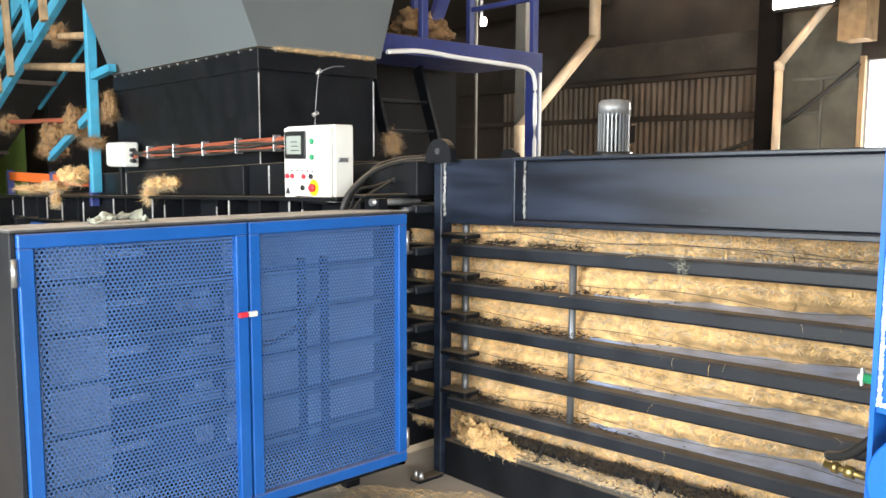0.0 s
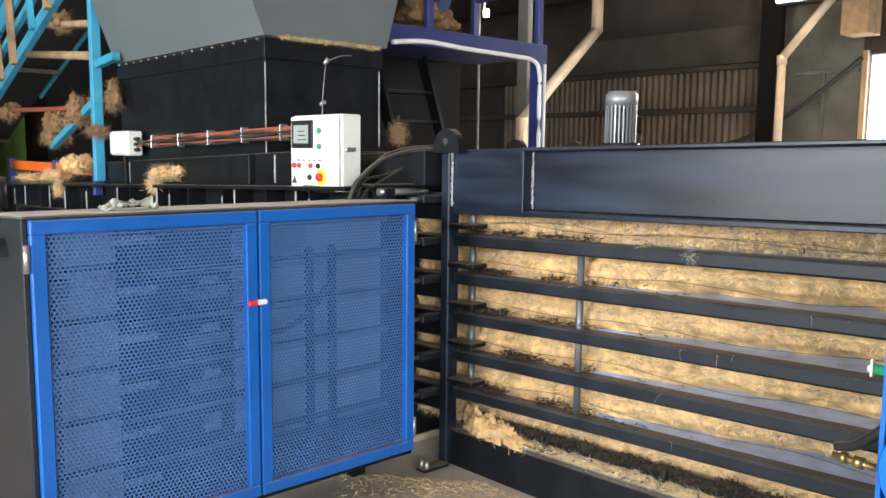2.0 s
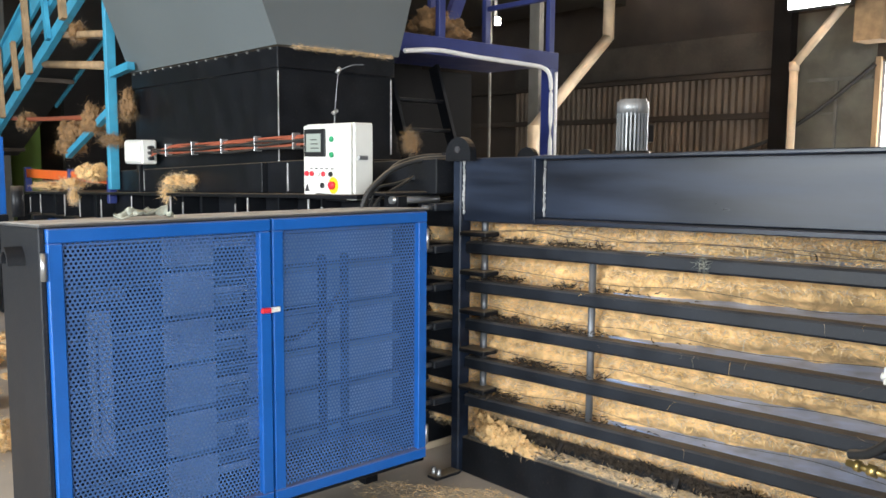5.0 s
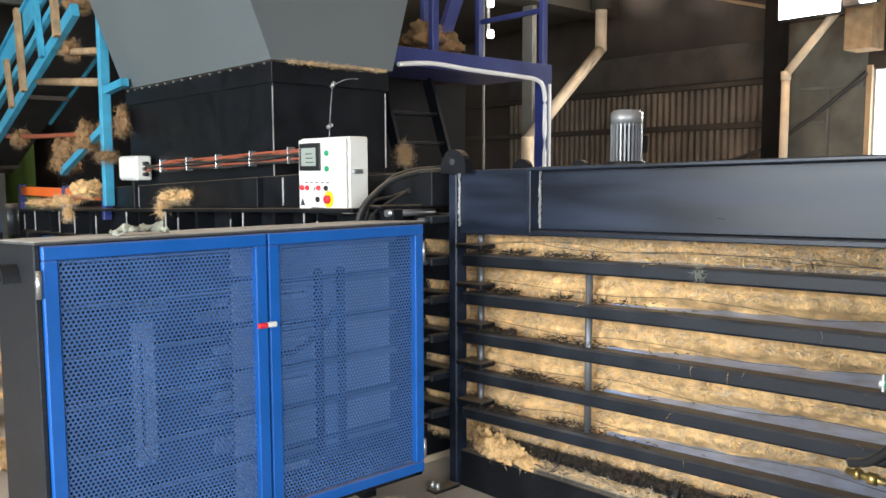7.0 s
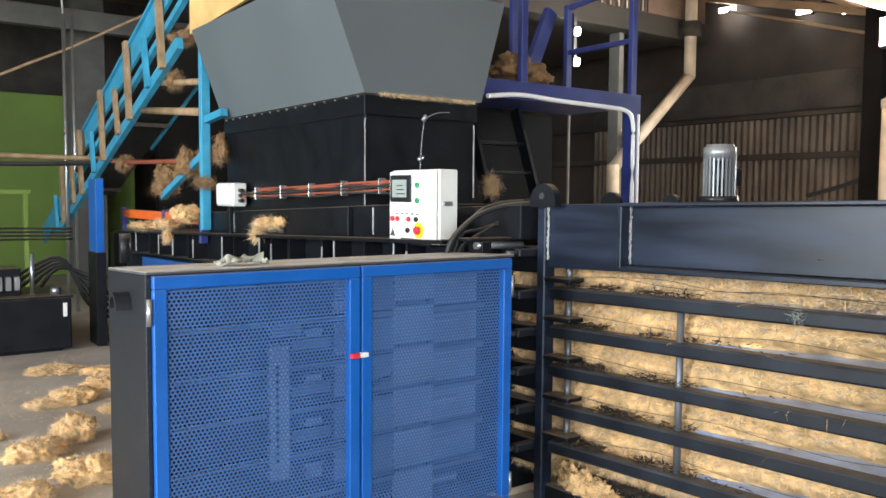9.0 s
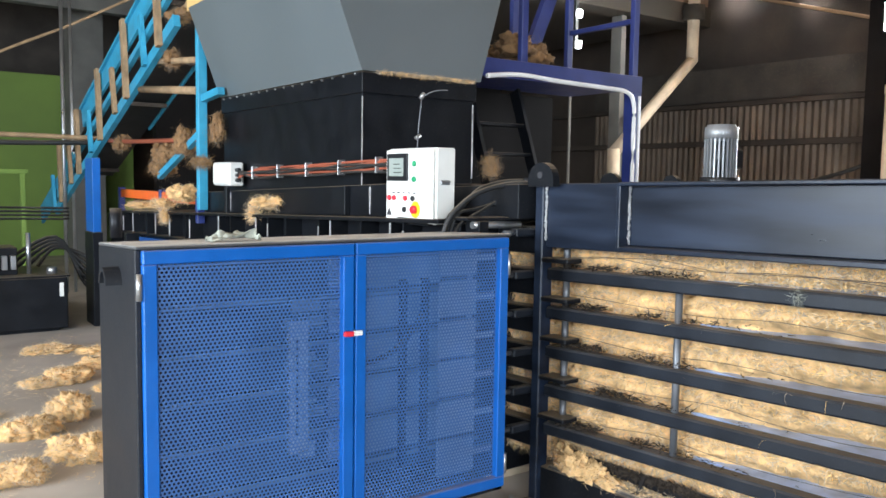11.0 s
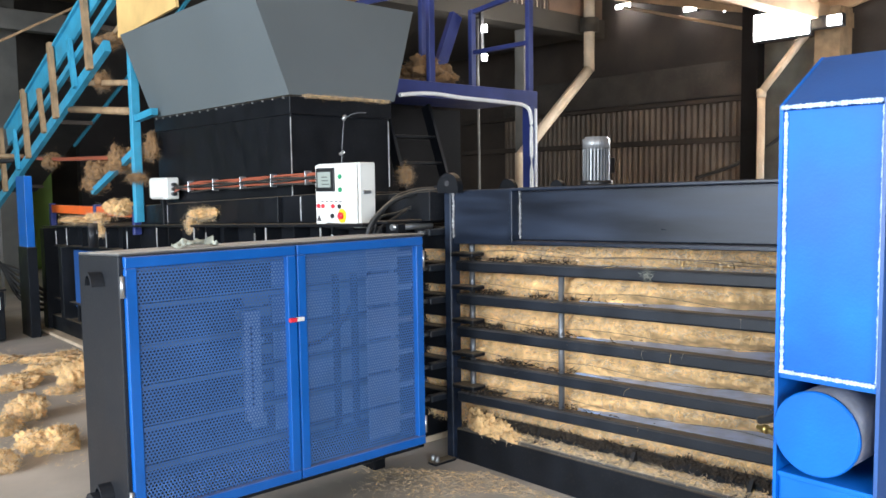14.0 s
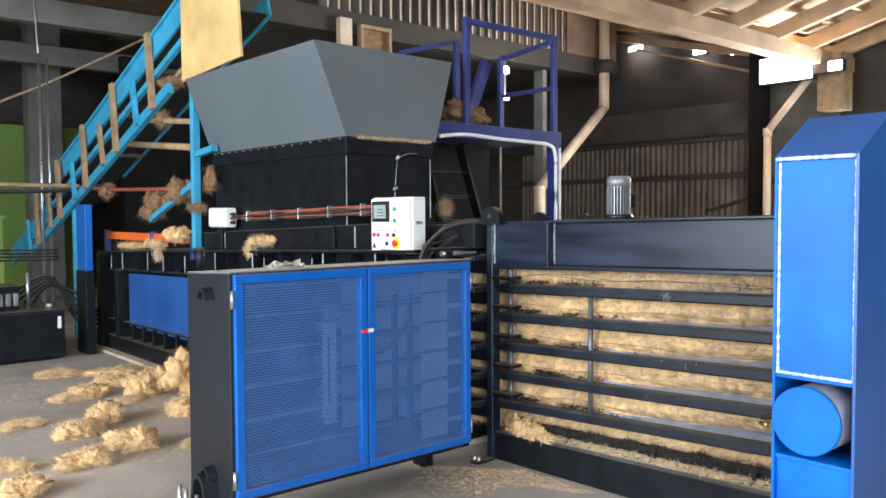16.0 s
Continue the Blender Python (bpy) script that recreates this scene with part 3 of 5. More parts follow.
def build_bale():
    """The pressed bale: a rough fibre face between the bars."""
    bale = thing("coir_bale", (3.5, 1.0, 0.2), "pressed golden coir bale behind the chamber bars", "bale", lean="askew")
    bm = bmesh.new()
    ny, nz = 360, 110
    ya, yb, za, zb = 1.12, 3.94, 0.2, 1.33
    grid = []
    for i in range(ny + 1):
        row = []
        y = ya + (yb - ya) * i / ny
        for j in range(nz + 1):
            z = za + (zb - za) * j / nz
            p = Vector((0, y, z))
            d = 0.018 * noise.fractal(p * 5, 1, 2, 4) + 0.016 * noise.noise(p * 38) + 0.012 * noise.noise(Vector((0, y * 9, z * 60)))
            gap = min(abs(z - (t + 0.05)) for t in BAR_TOPS + (1.39,))
            d += 0.03 * max(0.0, 1 - gap / 0.05)
            x = 3.105 - d
            low = max(0.0, 1 - (z - max([t for t in BAR_TOPS if t <= z + 0.02] + [0.2])) / (0.06 + 0.035 * min(max((2.6 - y) / 0.8, 0.0), 1.0)))
            x += 0.13 * low * min(max((2.75 - y) / 0.9, 0.0), 1.0) * (1 + 0.6 * noise.noise(Vector((3, y * 6, z * 4))))
            under = min([t - 0.058 - z for t in BAR_TOPS + (1.36,) if t - 0.058 >= z] + [1.0])
            x += 0.05 * max(0.0, 1 - under / 0.03)
            row.append(bm.verts.new((x, y, z)))
        grid.append(row)
    for i in range(ny):
        for j in range(nz):
            bm.faces.new((grid[i][j], grid[i][j + 1], grid[i + 1][j + 1], grid[i + 1][j])).smooth = True
    back = [bm.verts.new(c) for c in ((4.1, ya, za), (4.1, yb, za), (4.1, yb, zb), (4.1, ya, zb))]
    bm.faces.new(back)
    bm.faces.new([r[nz] for r in grid] + [back[2], back[3]])
    bm.faces.new(grid[ny] + [back[2], back[1]])
    bm.faces.new(grid[0] + [back[3], back[0]])
    part("bale_core", bm, COIR, bale)
    rng = random.Random(9)
    bm = bmesh.new()
    for _ in range(46000):
        y = rng.uniform(1.2, 3.92)
        t = rng.choice(BAR_TOPS + (1.39, 0.30))
        z = t + rng.uniform(-0.02, 0.10)
        if y < 2.75 and t not in (1.39, 0.30) and z - t < 0.05 + 0.03 * min(max((2.6 - y) / 0.8, 0.0), 1.0):
            continue
        if t == 1.39:
            z = rng.uniform(1.19, 1.30)
        if t == 0.30:
            z = rng.uniform(0.2, 0.33)
        strands(bm, (3.085 + rng.uniform(-0.01, 0.02), y, z), (rng.uniform(-0.8, 0.1), rng.gauss(0, 1), rng.gauss(-0.1, 0.5)), rng.uniform(0.015, 0.06), 0.0012, rng, 0.9)
    tagged(part("fibre_fringe", bm, FIBRE, bale), kind="stuff")
    # dark pith crumbs and frayed fibres lying along the bars
    bm = bmesh.new()
    for _ in range(3400):
        k = rng.randrange(6)
        t = (BAR_TOPS + (0.205,))[k]
        y = 3.45 - abs(rng.gauss(0, 0.38)) if k < 5 else rng.uniform(1.2, 3.4)
        if noise.noise(Vector((y * 4, k * 5.0, 0))) < -0.1 and k < 5:
            continue
        strands(bm, (rng.uniform(2.99, 3.09), y, t + rng.uniform(0.002, 0.022)), (rng.gauss(0, 0.6), rng.gauss(0, 1), rng.uniform(-0.1, 0.4)), rng.uniform(0.01, 0.04), 0.003, rng, 0.8)
    tagged(part("dark_pith", bm, DARKFIBRE, bale), kind="stuff")
    bm = bmesh.new()
    for _ in range(24):
        k = rng.randrange(5)
        y = rng.uniform(1.3, 3.4)
        strands(bm, (2.985, y, BAR_TOPS[k] + rng.uniform(-0.03, 0.01)), (-0.6, rng.gauss(0, 0.8), rng.gauss(0.1, 0.6)), rng.uniform(0.03, 0.08), 0.0006, rng, 2.6, 5)
    tagged(part("hanging_fibre", bm, FIBRE, bale), kind="stuff")
    # fibre dust lying along the bottom ledge and dark pith along the top of the kick plate
    bm = bmesh.new()
    rows = []
    for i in range(241):
        y = 1.2 + 2.2 * i / 240
        rise = 0.012 + 0.016 * noise.noise(Vector((y * 5, 1, 0))) + 0.008 * noise.noise(Vector((y * 31, 4, 0)))
        rows.append([bm.verts.new((2.992, y, 0.2055)), bm.verts.new((3.012, y, 0.2055 + max(rise, 0.0))), bm.verts.new((3.05, y, 0.2055 + max(1.7 * rise, 0.0)))])
    for a, b in zip(rows, rows[1:]):
        for k in range(2):
            bm.faces.new((a[k], b[k], b[k + 1], a[k + 1])).smooth = True
    part("ledge_dust", bm, LEDGE_DUST, bale, "pale fibre dust on the ledge")
    bm = bmesh.new()
    for _ in range(5200):
        y = rng.uniform(1.2, 3.42)
        z = 0.27 + 0.03 * noise.noise(Vector((y * 7, 9, 0))) + rng.gauss(0, 0.008)
        strands(bm, (rng.uniform(3.044, 3.053), y, z), (rng.gauss(-0.2, 0.3), rng.gauss(0, 1), rng.gauss(0.1, 0.6)), rng.uniform(0.008, 0.03), 0.003, rng, 0.9)
    tagged(part("dark_pith", bm, DARKFIBRE, bale), kind="stuff")
    bm = bmesh.new()
    for _ in range(5200):
        y = rng.uniform(1.2, 3.45)
        strands(bm, (rng.uniform(2.985, 3.05), y, 0.213 + rng.uniform(0, 0.02)), (rng.gauss(-0.3, 0.5), rng.gauss(0, 1), rng.gauss(0.1, 0.3)), rng.uniform(0.01, 0.04), 0.001, rng, 1.2)
    tagged(part("ledge_fibre", bm, FIBRE, bale), kind="stuff")
    # a heap of loose fibre on the ledge under the lowest bar
    for k, y in enumerate((3.38, 3.25, 3.12)):
        h = (0.12, 0.10, 0.05)[k]
        tuft_of_fibre((3.02, y, 0.20 + 0.25 * h), (0.045, 0.11, h), int(y * 100), 420, "loose coir spilling over the bottom ledge", 0.05)


def build_wires():
    """Baling wires drawn along the bale and a knot of fibre on the top bar."""
    rng = random.Random(31)
    for k, t in enumerate(BAR_TOPS + (1.39,)):
        z = t + 0.055 if t < 1.3 else 1.25
        w = thing("baling_wire", (3.05, 2.3, z), "thin dark baling wire drawn along the bale face", "wire", "baling wires", "askew")
        pts = []
        for j in range(9):
            y = 3.45 - 0.27 * j
            pts.append((3.045 + rng.uniform(-0.004, 0.004), y, z + 0.012 * math.sin(1.7 * j + k) + rng.uniform(-0.006, 0.006) - 0.003 * j))
        part("strand", tube(pts, 0.0012, 5, steps=4), INK, w)
    ob = thing("fibre_knot", (2.975, 2.22, 1.17), "small pale knot of fibre hanging on the top bar", "fibre clump", lean="askew")
    bm = bmesh.new()
    for _ in range(95):
        base = Vector((2.978, 2.25, 1.165)) + Vector((rng.uniform(-0.012, 0.004), rng.gauss(0, 0.010), rng.gauss(0, 0.020)))
        strands(bm, base, (rng.gauss(-0.3, 0.5), rng.gauss(0, 1), rng.gauss(-0.2, 1)), rng.uniform(0.015, 0.042), 0.0008, rng, 3.0, 5)
    tagged(part("curled_fibre", bm, CLOTH, ob), kind="stuff")


def build_needle_box():
    ob = thing("needle_cabinet", (1.8, 3.6, 0.23), "black cabinet with two blue perforated doors", "cabinet")
    x0, x1, y0, y1, z0, z1 = 1.0, 2.60, 3.39, 3.86, 0.20, 1.365
    part("end_panel", dipped(box(x0 - 0.02, x0, y0 - 0.02, y1, 0.12, z1, 0.004)), CHAR, ob, "charcoal steel end panel")
    part("top_panel", dipped(box(x0 - 0.02, x1, y0 - 0.03, y1, z1, z1 + 0.012, 0.003)), CHAR_TOP, ob, "dusty steel top")
    part("bottom_panel", box(x0, x1, y0, y1, z0, z0 + 0.02, 0.003), BLACK, ob)
    # The dark of the interior is put into this panel's colour.
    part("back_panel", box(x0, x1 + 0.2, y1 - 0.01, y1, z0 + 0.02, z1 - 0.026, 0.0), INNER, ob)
    part("corner_post", box(x0 + 0.001, x0 + 0.05, y0 - 0.02, y0 + 0.03, z0, z1 - 0.001, 0.003), BLACK, ob)
    part("corner_post", box(x1 - 0.04, x1, y0, y0 + 0.04, z0, z1 - 0.001, 0.003), BLACK, ob)
    # fixed rails and guides inside
    for z in (0.33, 0.52, 0.71, 0.90, 1.09, 1.26):
        part("guide_rail", box(x0 + 0.06, x1 + 0.1, 3.70, 3.74, z, z + 0.022, 0.003), RAIL, ob)
        part("liner_plate", box(1.90, x1 + 0.1, 3.76, 3.77, z + 0.028, min(z + 0.175, 1.34), 0.003), PLATE, ob)
    for x in (2.22, 2.34):
        part("guide_post", box(x, x + 0.03, 3.66, 3.695, 0.30, 1.16, 0.003), BLACK, ob)
    for z in (0.62, 0.81, 1.0):
        part("guide_arm", box(1.62, 1.80, 3.60, 3.63, z, z + 0.05, 0.003), RAIL, ob)
    part("inner_hose", tube([(2.0, 3.64, 0.812), (2.10, 3.64, 0.82), (2.20, 3.64, 0.87), (2.27, 3.64, 0.94), (2.32, 3.64, 1.0)], 0.014, 8), RUBBER, ob, "dark hose inside the cabinet")
    for z in (0.44, 0.63, 0.82, 1.01):
        part("clamp_block", box(1.70, 1.78, 3.64, 3.66, z, z + 0.07, 0.003), PLATE, ob)
    # lifting eyes and feet on the end panel
    for z in (1.23, 0.31):
        n = 14
        prof = []
        for k in range(n + 1):
            a = math.pi * k / n
            prof.append((3.58 + 0.05 * math.cos(a), z + 0.06 * math.sin(a)))
        for k in range(n, -1, -1):
            a = math.pi * k / n
            prof.append((3.58 + 0.035 * math.cos(a), z + 0.045 * math.sin(a)))
        part("lifting_eye", extrude_profile(prof, "x", x0 - 0.075, x0 - 0.02), CHAR, ob)
    part("top_pin", rod((1.03, 3.80, z1 + 0.01), (1.03, 3.80, z1 + 0.12), 0.022, 12), BLACK, ob)
    foot = part("foot_plate", box(0.86, 1.10, 3.50, 3.84, 0.03, 0.05, 0.004), BLACK, ob)
    for y in (3.53, 3.62, 3.72, 3.81):
        part("levelling_bolt", rod((0.89, y, 0.0), (0.89, y, 0.14), 0.012, 10), STEEL, foot)
    arch = extrude_profile([(3.70, 0.14)] + [(3.60 + 0.072 * math.cos(math.pi * k / 14), 0.26 + 0.072 * math.sin(math.pi * k / 14)) for k in range(15)] + [(3.50, 0.14), (3.535, 0.14)] + [(3.60 - 0.05 * math.cos(math.pi * k / 14), 0.26 + 0.05 * math.sin(math.pi * k / 14)) for k in range(15)] + [(3.665, 0.14)], "x", 0.90, 0.98)
    part("foot_arch", arch, CHAR, ob)
    part("foot_shelf", box(0.84, 0.985, 3.44, 3.78, 0.12, 0.14, 0.003), CHAR, ob)
    for y in (3.47, 3.54, 3.67, 3.75):
        part("stud", rod((0.87, y, 0.05), (0.87, y, 0.25), 0.011, 10), STEEL, ob)
    part("leg", box(0.99, 1.09, 3.55, 3.80, 0.05, 0.21, 0.004), BLACK, ob)
    part("leg", box(2.5, 2.58, 3.72, 3.84, 0.0, 0.21, 0.004), BLACK, ob)
    for a, b in ((1.0, 1.795), (1.803, 2.575)):
        door = part("door_frame", frame_mesh(a, b, 0.235, 1.362, 3.345, 3.385, 0.047), BLUE, ob, "bright blue welded door frame")
        part("perforated_panel", perforated(a + 0.045, b - 0.045, 0.285, 1.315, 3.372, 0.0158), MESH_BLUE, door, "blue perforated steel sheet")
        hx = a - 0.012 if a < 1.2 else b + 0.004
        for z in (0.34, 1.24):
            part("hinge", rod((hx, 3.352, z - 0.045), (hx, 3.352, z + 0.045), 0.010, 10), STEEL, door)
    part("latch", box(1.745, 1.785, 3.325, 3.345, 1.002, 1.022, 0.004), RED, ob, "red latch lever")
    part("latch_plate", box(1.785, 1.825, 3.328, 3.345, 1.002, 1.022, 0.003), WHITE, ob)


def dipped(bm):
    """The cabinet top falls a little to the back."""
    for v in bm.verts:
        if v.co.z > 1.2 and v.co.y > 3.6:
            v.co.z -= 0.022
    return bm


def frame_mesh(xa, xb, za, zb, ya, yb, w):
    bm = box(xa, xb, ya, yb, zb - w, zb, 0.004)
    box(xa, xb, ya, yb, za, za + w, 0.004, bm)
    box(xa, xa + w, ya + 0.001, yb - 0.001, za + w, zb - w, 0.004, bm)
    box(xb - w, xb, ya + 0.001, yb - 0.001, za + w, zb - w, 0.004, bm)
    return bm


def perforated(xa, xb, za, zb, y, pitch):
    """A sheet with staggered hexagonal holes, as one mesh of webs."""
    hole = 0.33 * pitch
    dz = pitch * 0.866
    verts, faces = [], []
    ring = [(math.cos(math.radians(60 * k + 30)), math.sin(math.radians(60 * k + 30))) for k in range(6)]
    outer = pitch / math.sqrt(3)
    for j in range(int((zb - za) / dz) + 1):
        for i in range(int((xb - xa) / pitch) + 1):
            cx, cz = xa + (i + 0.5 * (j % 2)) * pitch, za + j * dz
            b = len(verts)
            for c, s in ring:
                verts.append((cx + outer * c, y, cz + outer * s))
            for c, s in ring:
                verts.append((cx + hole * c, y, cz + hole * s))
            for k in range(6):
                faces.append((b + k, b + (k + 1) % 6, b + 6 + (k + 1) % 6, b + 6 + k))
    me = bpy.data.meshes.new("sheet")
    me.from_pydata(verts, [], faces)
    bm = bmesh.new()
    bm.from_mesh(me)
    bpy.data.meshes.remove(me)
    return bm


LEDGE_DUST = material("pale_fibre_dust", (0.36, 0.28, 0.18), 0.95, vary=0.35, scale=18, bump=0.6)
LEDGE = material("brown_dusty_ledge", (0.05, 0.045, 0.04), 0.8, vary=0.3, dust=0.8, dust_colour=(0.30, 0.25, 0.19))
RAIL = material("dull_steel_rail", (0.10, 0.13, 0.19), 0.5, vary=0.2)
PLATE = material("blue_grey_liner", (0.22, 0.29, 0.45), 0.5, vary=0.25, scale=5)
CHAR_TOP = material("dusty_charcoal_top", (0.06, 0.06, 0.06), 0.7, vary=0.2, dust=1.0, dust_colour=(0.58, 0.56, 0.53))
# Near black, so the cabinet's inner shade shows through the holes.
INNER = material("shaded_inner_sheet", (0.008, 0.014, 0.030), 0.6, vary=0.25, scale=3)


def build_needle_carriage():
    ob = thing("needle_carriage", (1.23, 3.62, 0.25), "pale steel needle carriage sliding inside the cabinet", "carriage")
    for k in range(6):
        z = 0.25 + 0.185 * k
        part("carriage_plate", box(1.13, 1.34, 3.56, 3.575, z, z + 0.165, 0.003), PALE, ob)
        part("needle", box(1.34, 1.50, 3.59, 3.61, z + 0.06, z + 0.09, 0.003), PALE, ob)
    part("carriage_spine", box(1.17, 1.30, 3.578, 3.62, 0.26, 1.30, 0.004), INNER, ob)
    return ob


def build_follower():
    ob = thing("chain_follower", (1.02, 3.49, 0.5), "narrow pale upright bar following the needle carriage", "carriage")
    part("upright_bar", box(1.05, 1.135, 3.47, 3.50, 0.53, 1.06, 0.004), PALE, ob)
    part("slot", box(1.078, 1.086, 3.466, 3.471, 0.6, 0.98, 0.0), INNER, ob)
    part("crosshead", box(1.07, 1.20, 3.50, 3.53, 1.08, 1.14, 0.004), RAIL, ob)
    return ob


def build_feed_section():
    ob = thing("feed_section", (3.3, 7.0, 0), "long black ribbed feed section of the baler", "baler", lean=0.023)
    part("body", box(2.72, 4.1, 3.9, 10.2, 0.22, 1.405, 0.004), BLACK, ob)
    part("base_rail", box(2.55, 4.2, 3.9, 10.3, 0.04, 0.24, 0.006), BLACK, ob)
    part("skid", box(2.45, 4.2, 3.9, 10.45, 0.0, 0.04, 0.004), CREAM, ob, "pale timber skid")
    part("top_flange", box(2.58, 4.15, 3.9, 10.3, 1.405, 1.428, 0.003), BLACK, ob)
    part("mid_flange", box(2.60, 2.72, 3.9, 10.2, 1.15, 1.17, 0.003), BLACK, ob)
    part("low_flange", box(2.58, 2.72, 3.9, 10.2, 0.44, 0.46, 0.003), BLACK, ob)
    for k, y in enumerate((4.24, 4.37, 4.69, 5.06, 5.22, 5.70, 6.0, 6.21, 6.71, 6.96, 7.66, 7.78, 8.22, 8.66, 8.95, 9.45, 9.83)):
        part("rib", box(2.60, 2.72, y, y + 0.014, 1.171, 1.404, 0.0), BLACK, ob)
        if k % 3 < 2:
            part("rib_weld", box(2.594, 2.603, y - 0.003, y + 0.010, 1.18, 1.40 if k % 2 else 1.36, 0.002), WELD, ob, "bright weld line")
    for k in range(18):
        y = 4.15 + 0.31 * k
        part("low_rib", box(2.58, 2.72, y, y + 0.04, 0.24, 0.44, 0.003), BLACK, ob)
    part("end_post", box(2.5, 2.75, 9.95, 10.1, 0.05, 1.40, 0.004), BLACK, ob)
    part("end_post", box(2.52, 2.75, 9.42, 9.52, 0.25, 1.16, 0.004), BLACK, ob)
    part("side_panel", box(2.62, 2.70, 7.2, 9.32, 0.40, 1.12, 0.004), DULL_BLUE, ob, "bright blue side panel")
    # hopper base on top
    part("hopper_base", box(2.74, 3.65, 4.5, 7.62, 1.428, 1.625, 0.004), BLACK, ob)
    part("base_cover", box(2.70, 2.74, 5.07, 7.55, 1.43, 1.622, 0.004), BLACK, ob)
    part("valve_plate", box(2.86, 3.5, 3.62, 4.49, 1.428, 1.60, 0.004), BLACK, ob)
    for yy, x in ((6.95, 2.70), (4.82, 2.74)):
        part("base_weld", box(x - 0.006, x + 0.001, yy, yy + 0.012, 1.44, 1.61, 0.002), WELD, ob)
    # neck and flared hopper
    part("hopper_neck", box(2.77, 3.62, 4.98, 7.28, 1.40, 2.245, 0.004), BLACK, ob)
    part("neck_collar", box(2.755, 3.635, 4.96, 7.30, 2.13, 2.256, 0.004), BLACK, ob)
    part("neck_weld", box(2.765, 2.771, 4.974, 4.98, 1.57, 2.11, 0.0), WELD, ob)
    part("neck_weld", box(3.615, 3.622, 4.974, 4.98, 1.62, 2.11, 0.0), WELD, ob)
    low = [(2.75, 4.95), (3.66, 4.95), (3.66, 7.31), (2.75, 7.31)]
    top = [(2.50, 5.00), (3.93, 5.04), (3.93, 7.34), (2.50, 7.34)]
    bm = bmesh.new()
    a = [bm.verts.new((*p, 2.262)) for p in low]
    b = [bm.verts.new((*p, 2.975)) for p in top]
    for i in range(4):
        bm.faces.new((a[i], a[(i + 1) % 4], b[(i + 1) % 4], b[i]))
    bmesh.ops.recalc_face_normals(bm, faces=bm.faces[:])
    bmesh.ops.solidify(bm, geom=bm.faces[:], thickness=0.006)
    hop = part("hopper", bm, GREY, ob, "grey painted flared sheet-metal hopper")
    for i in range(16):
        y = 5.03 + 2.2 * i / 15
        part("bolt", rod((2.742, y, 2.246), (2.756, y, 2.246), 0.008, 6), STEEL, hop)
    rng = random.Random(3)
    bm = bmesh.new()
    for _ in range(1100):
        x = rng.uniform(2.85, 3.6)
        strands(bm, (x, 4.945 - rng.uniform(0, 0.01), 2.258 + rng.uniform(-0.012, 0.010)), (rng.gauss(0, 1), rng.gauss(-0.3, 0.3), rng.gauss(0, 0.4)), rng.uniform(0.006, 0.03), 0.0012, rng, 1.4)
    tagged(part("settled_fibre", bm, FIBRE, hop), kind="stuff")


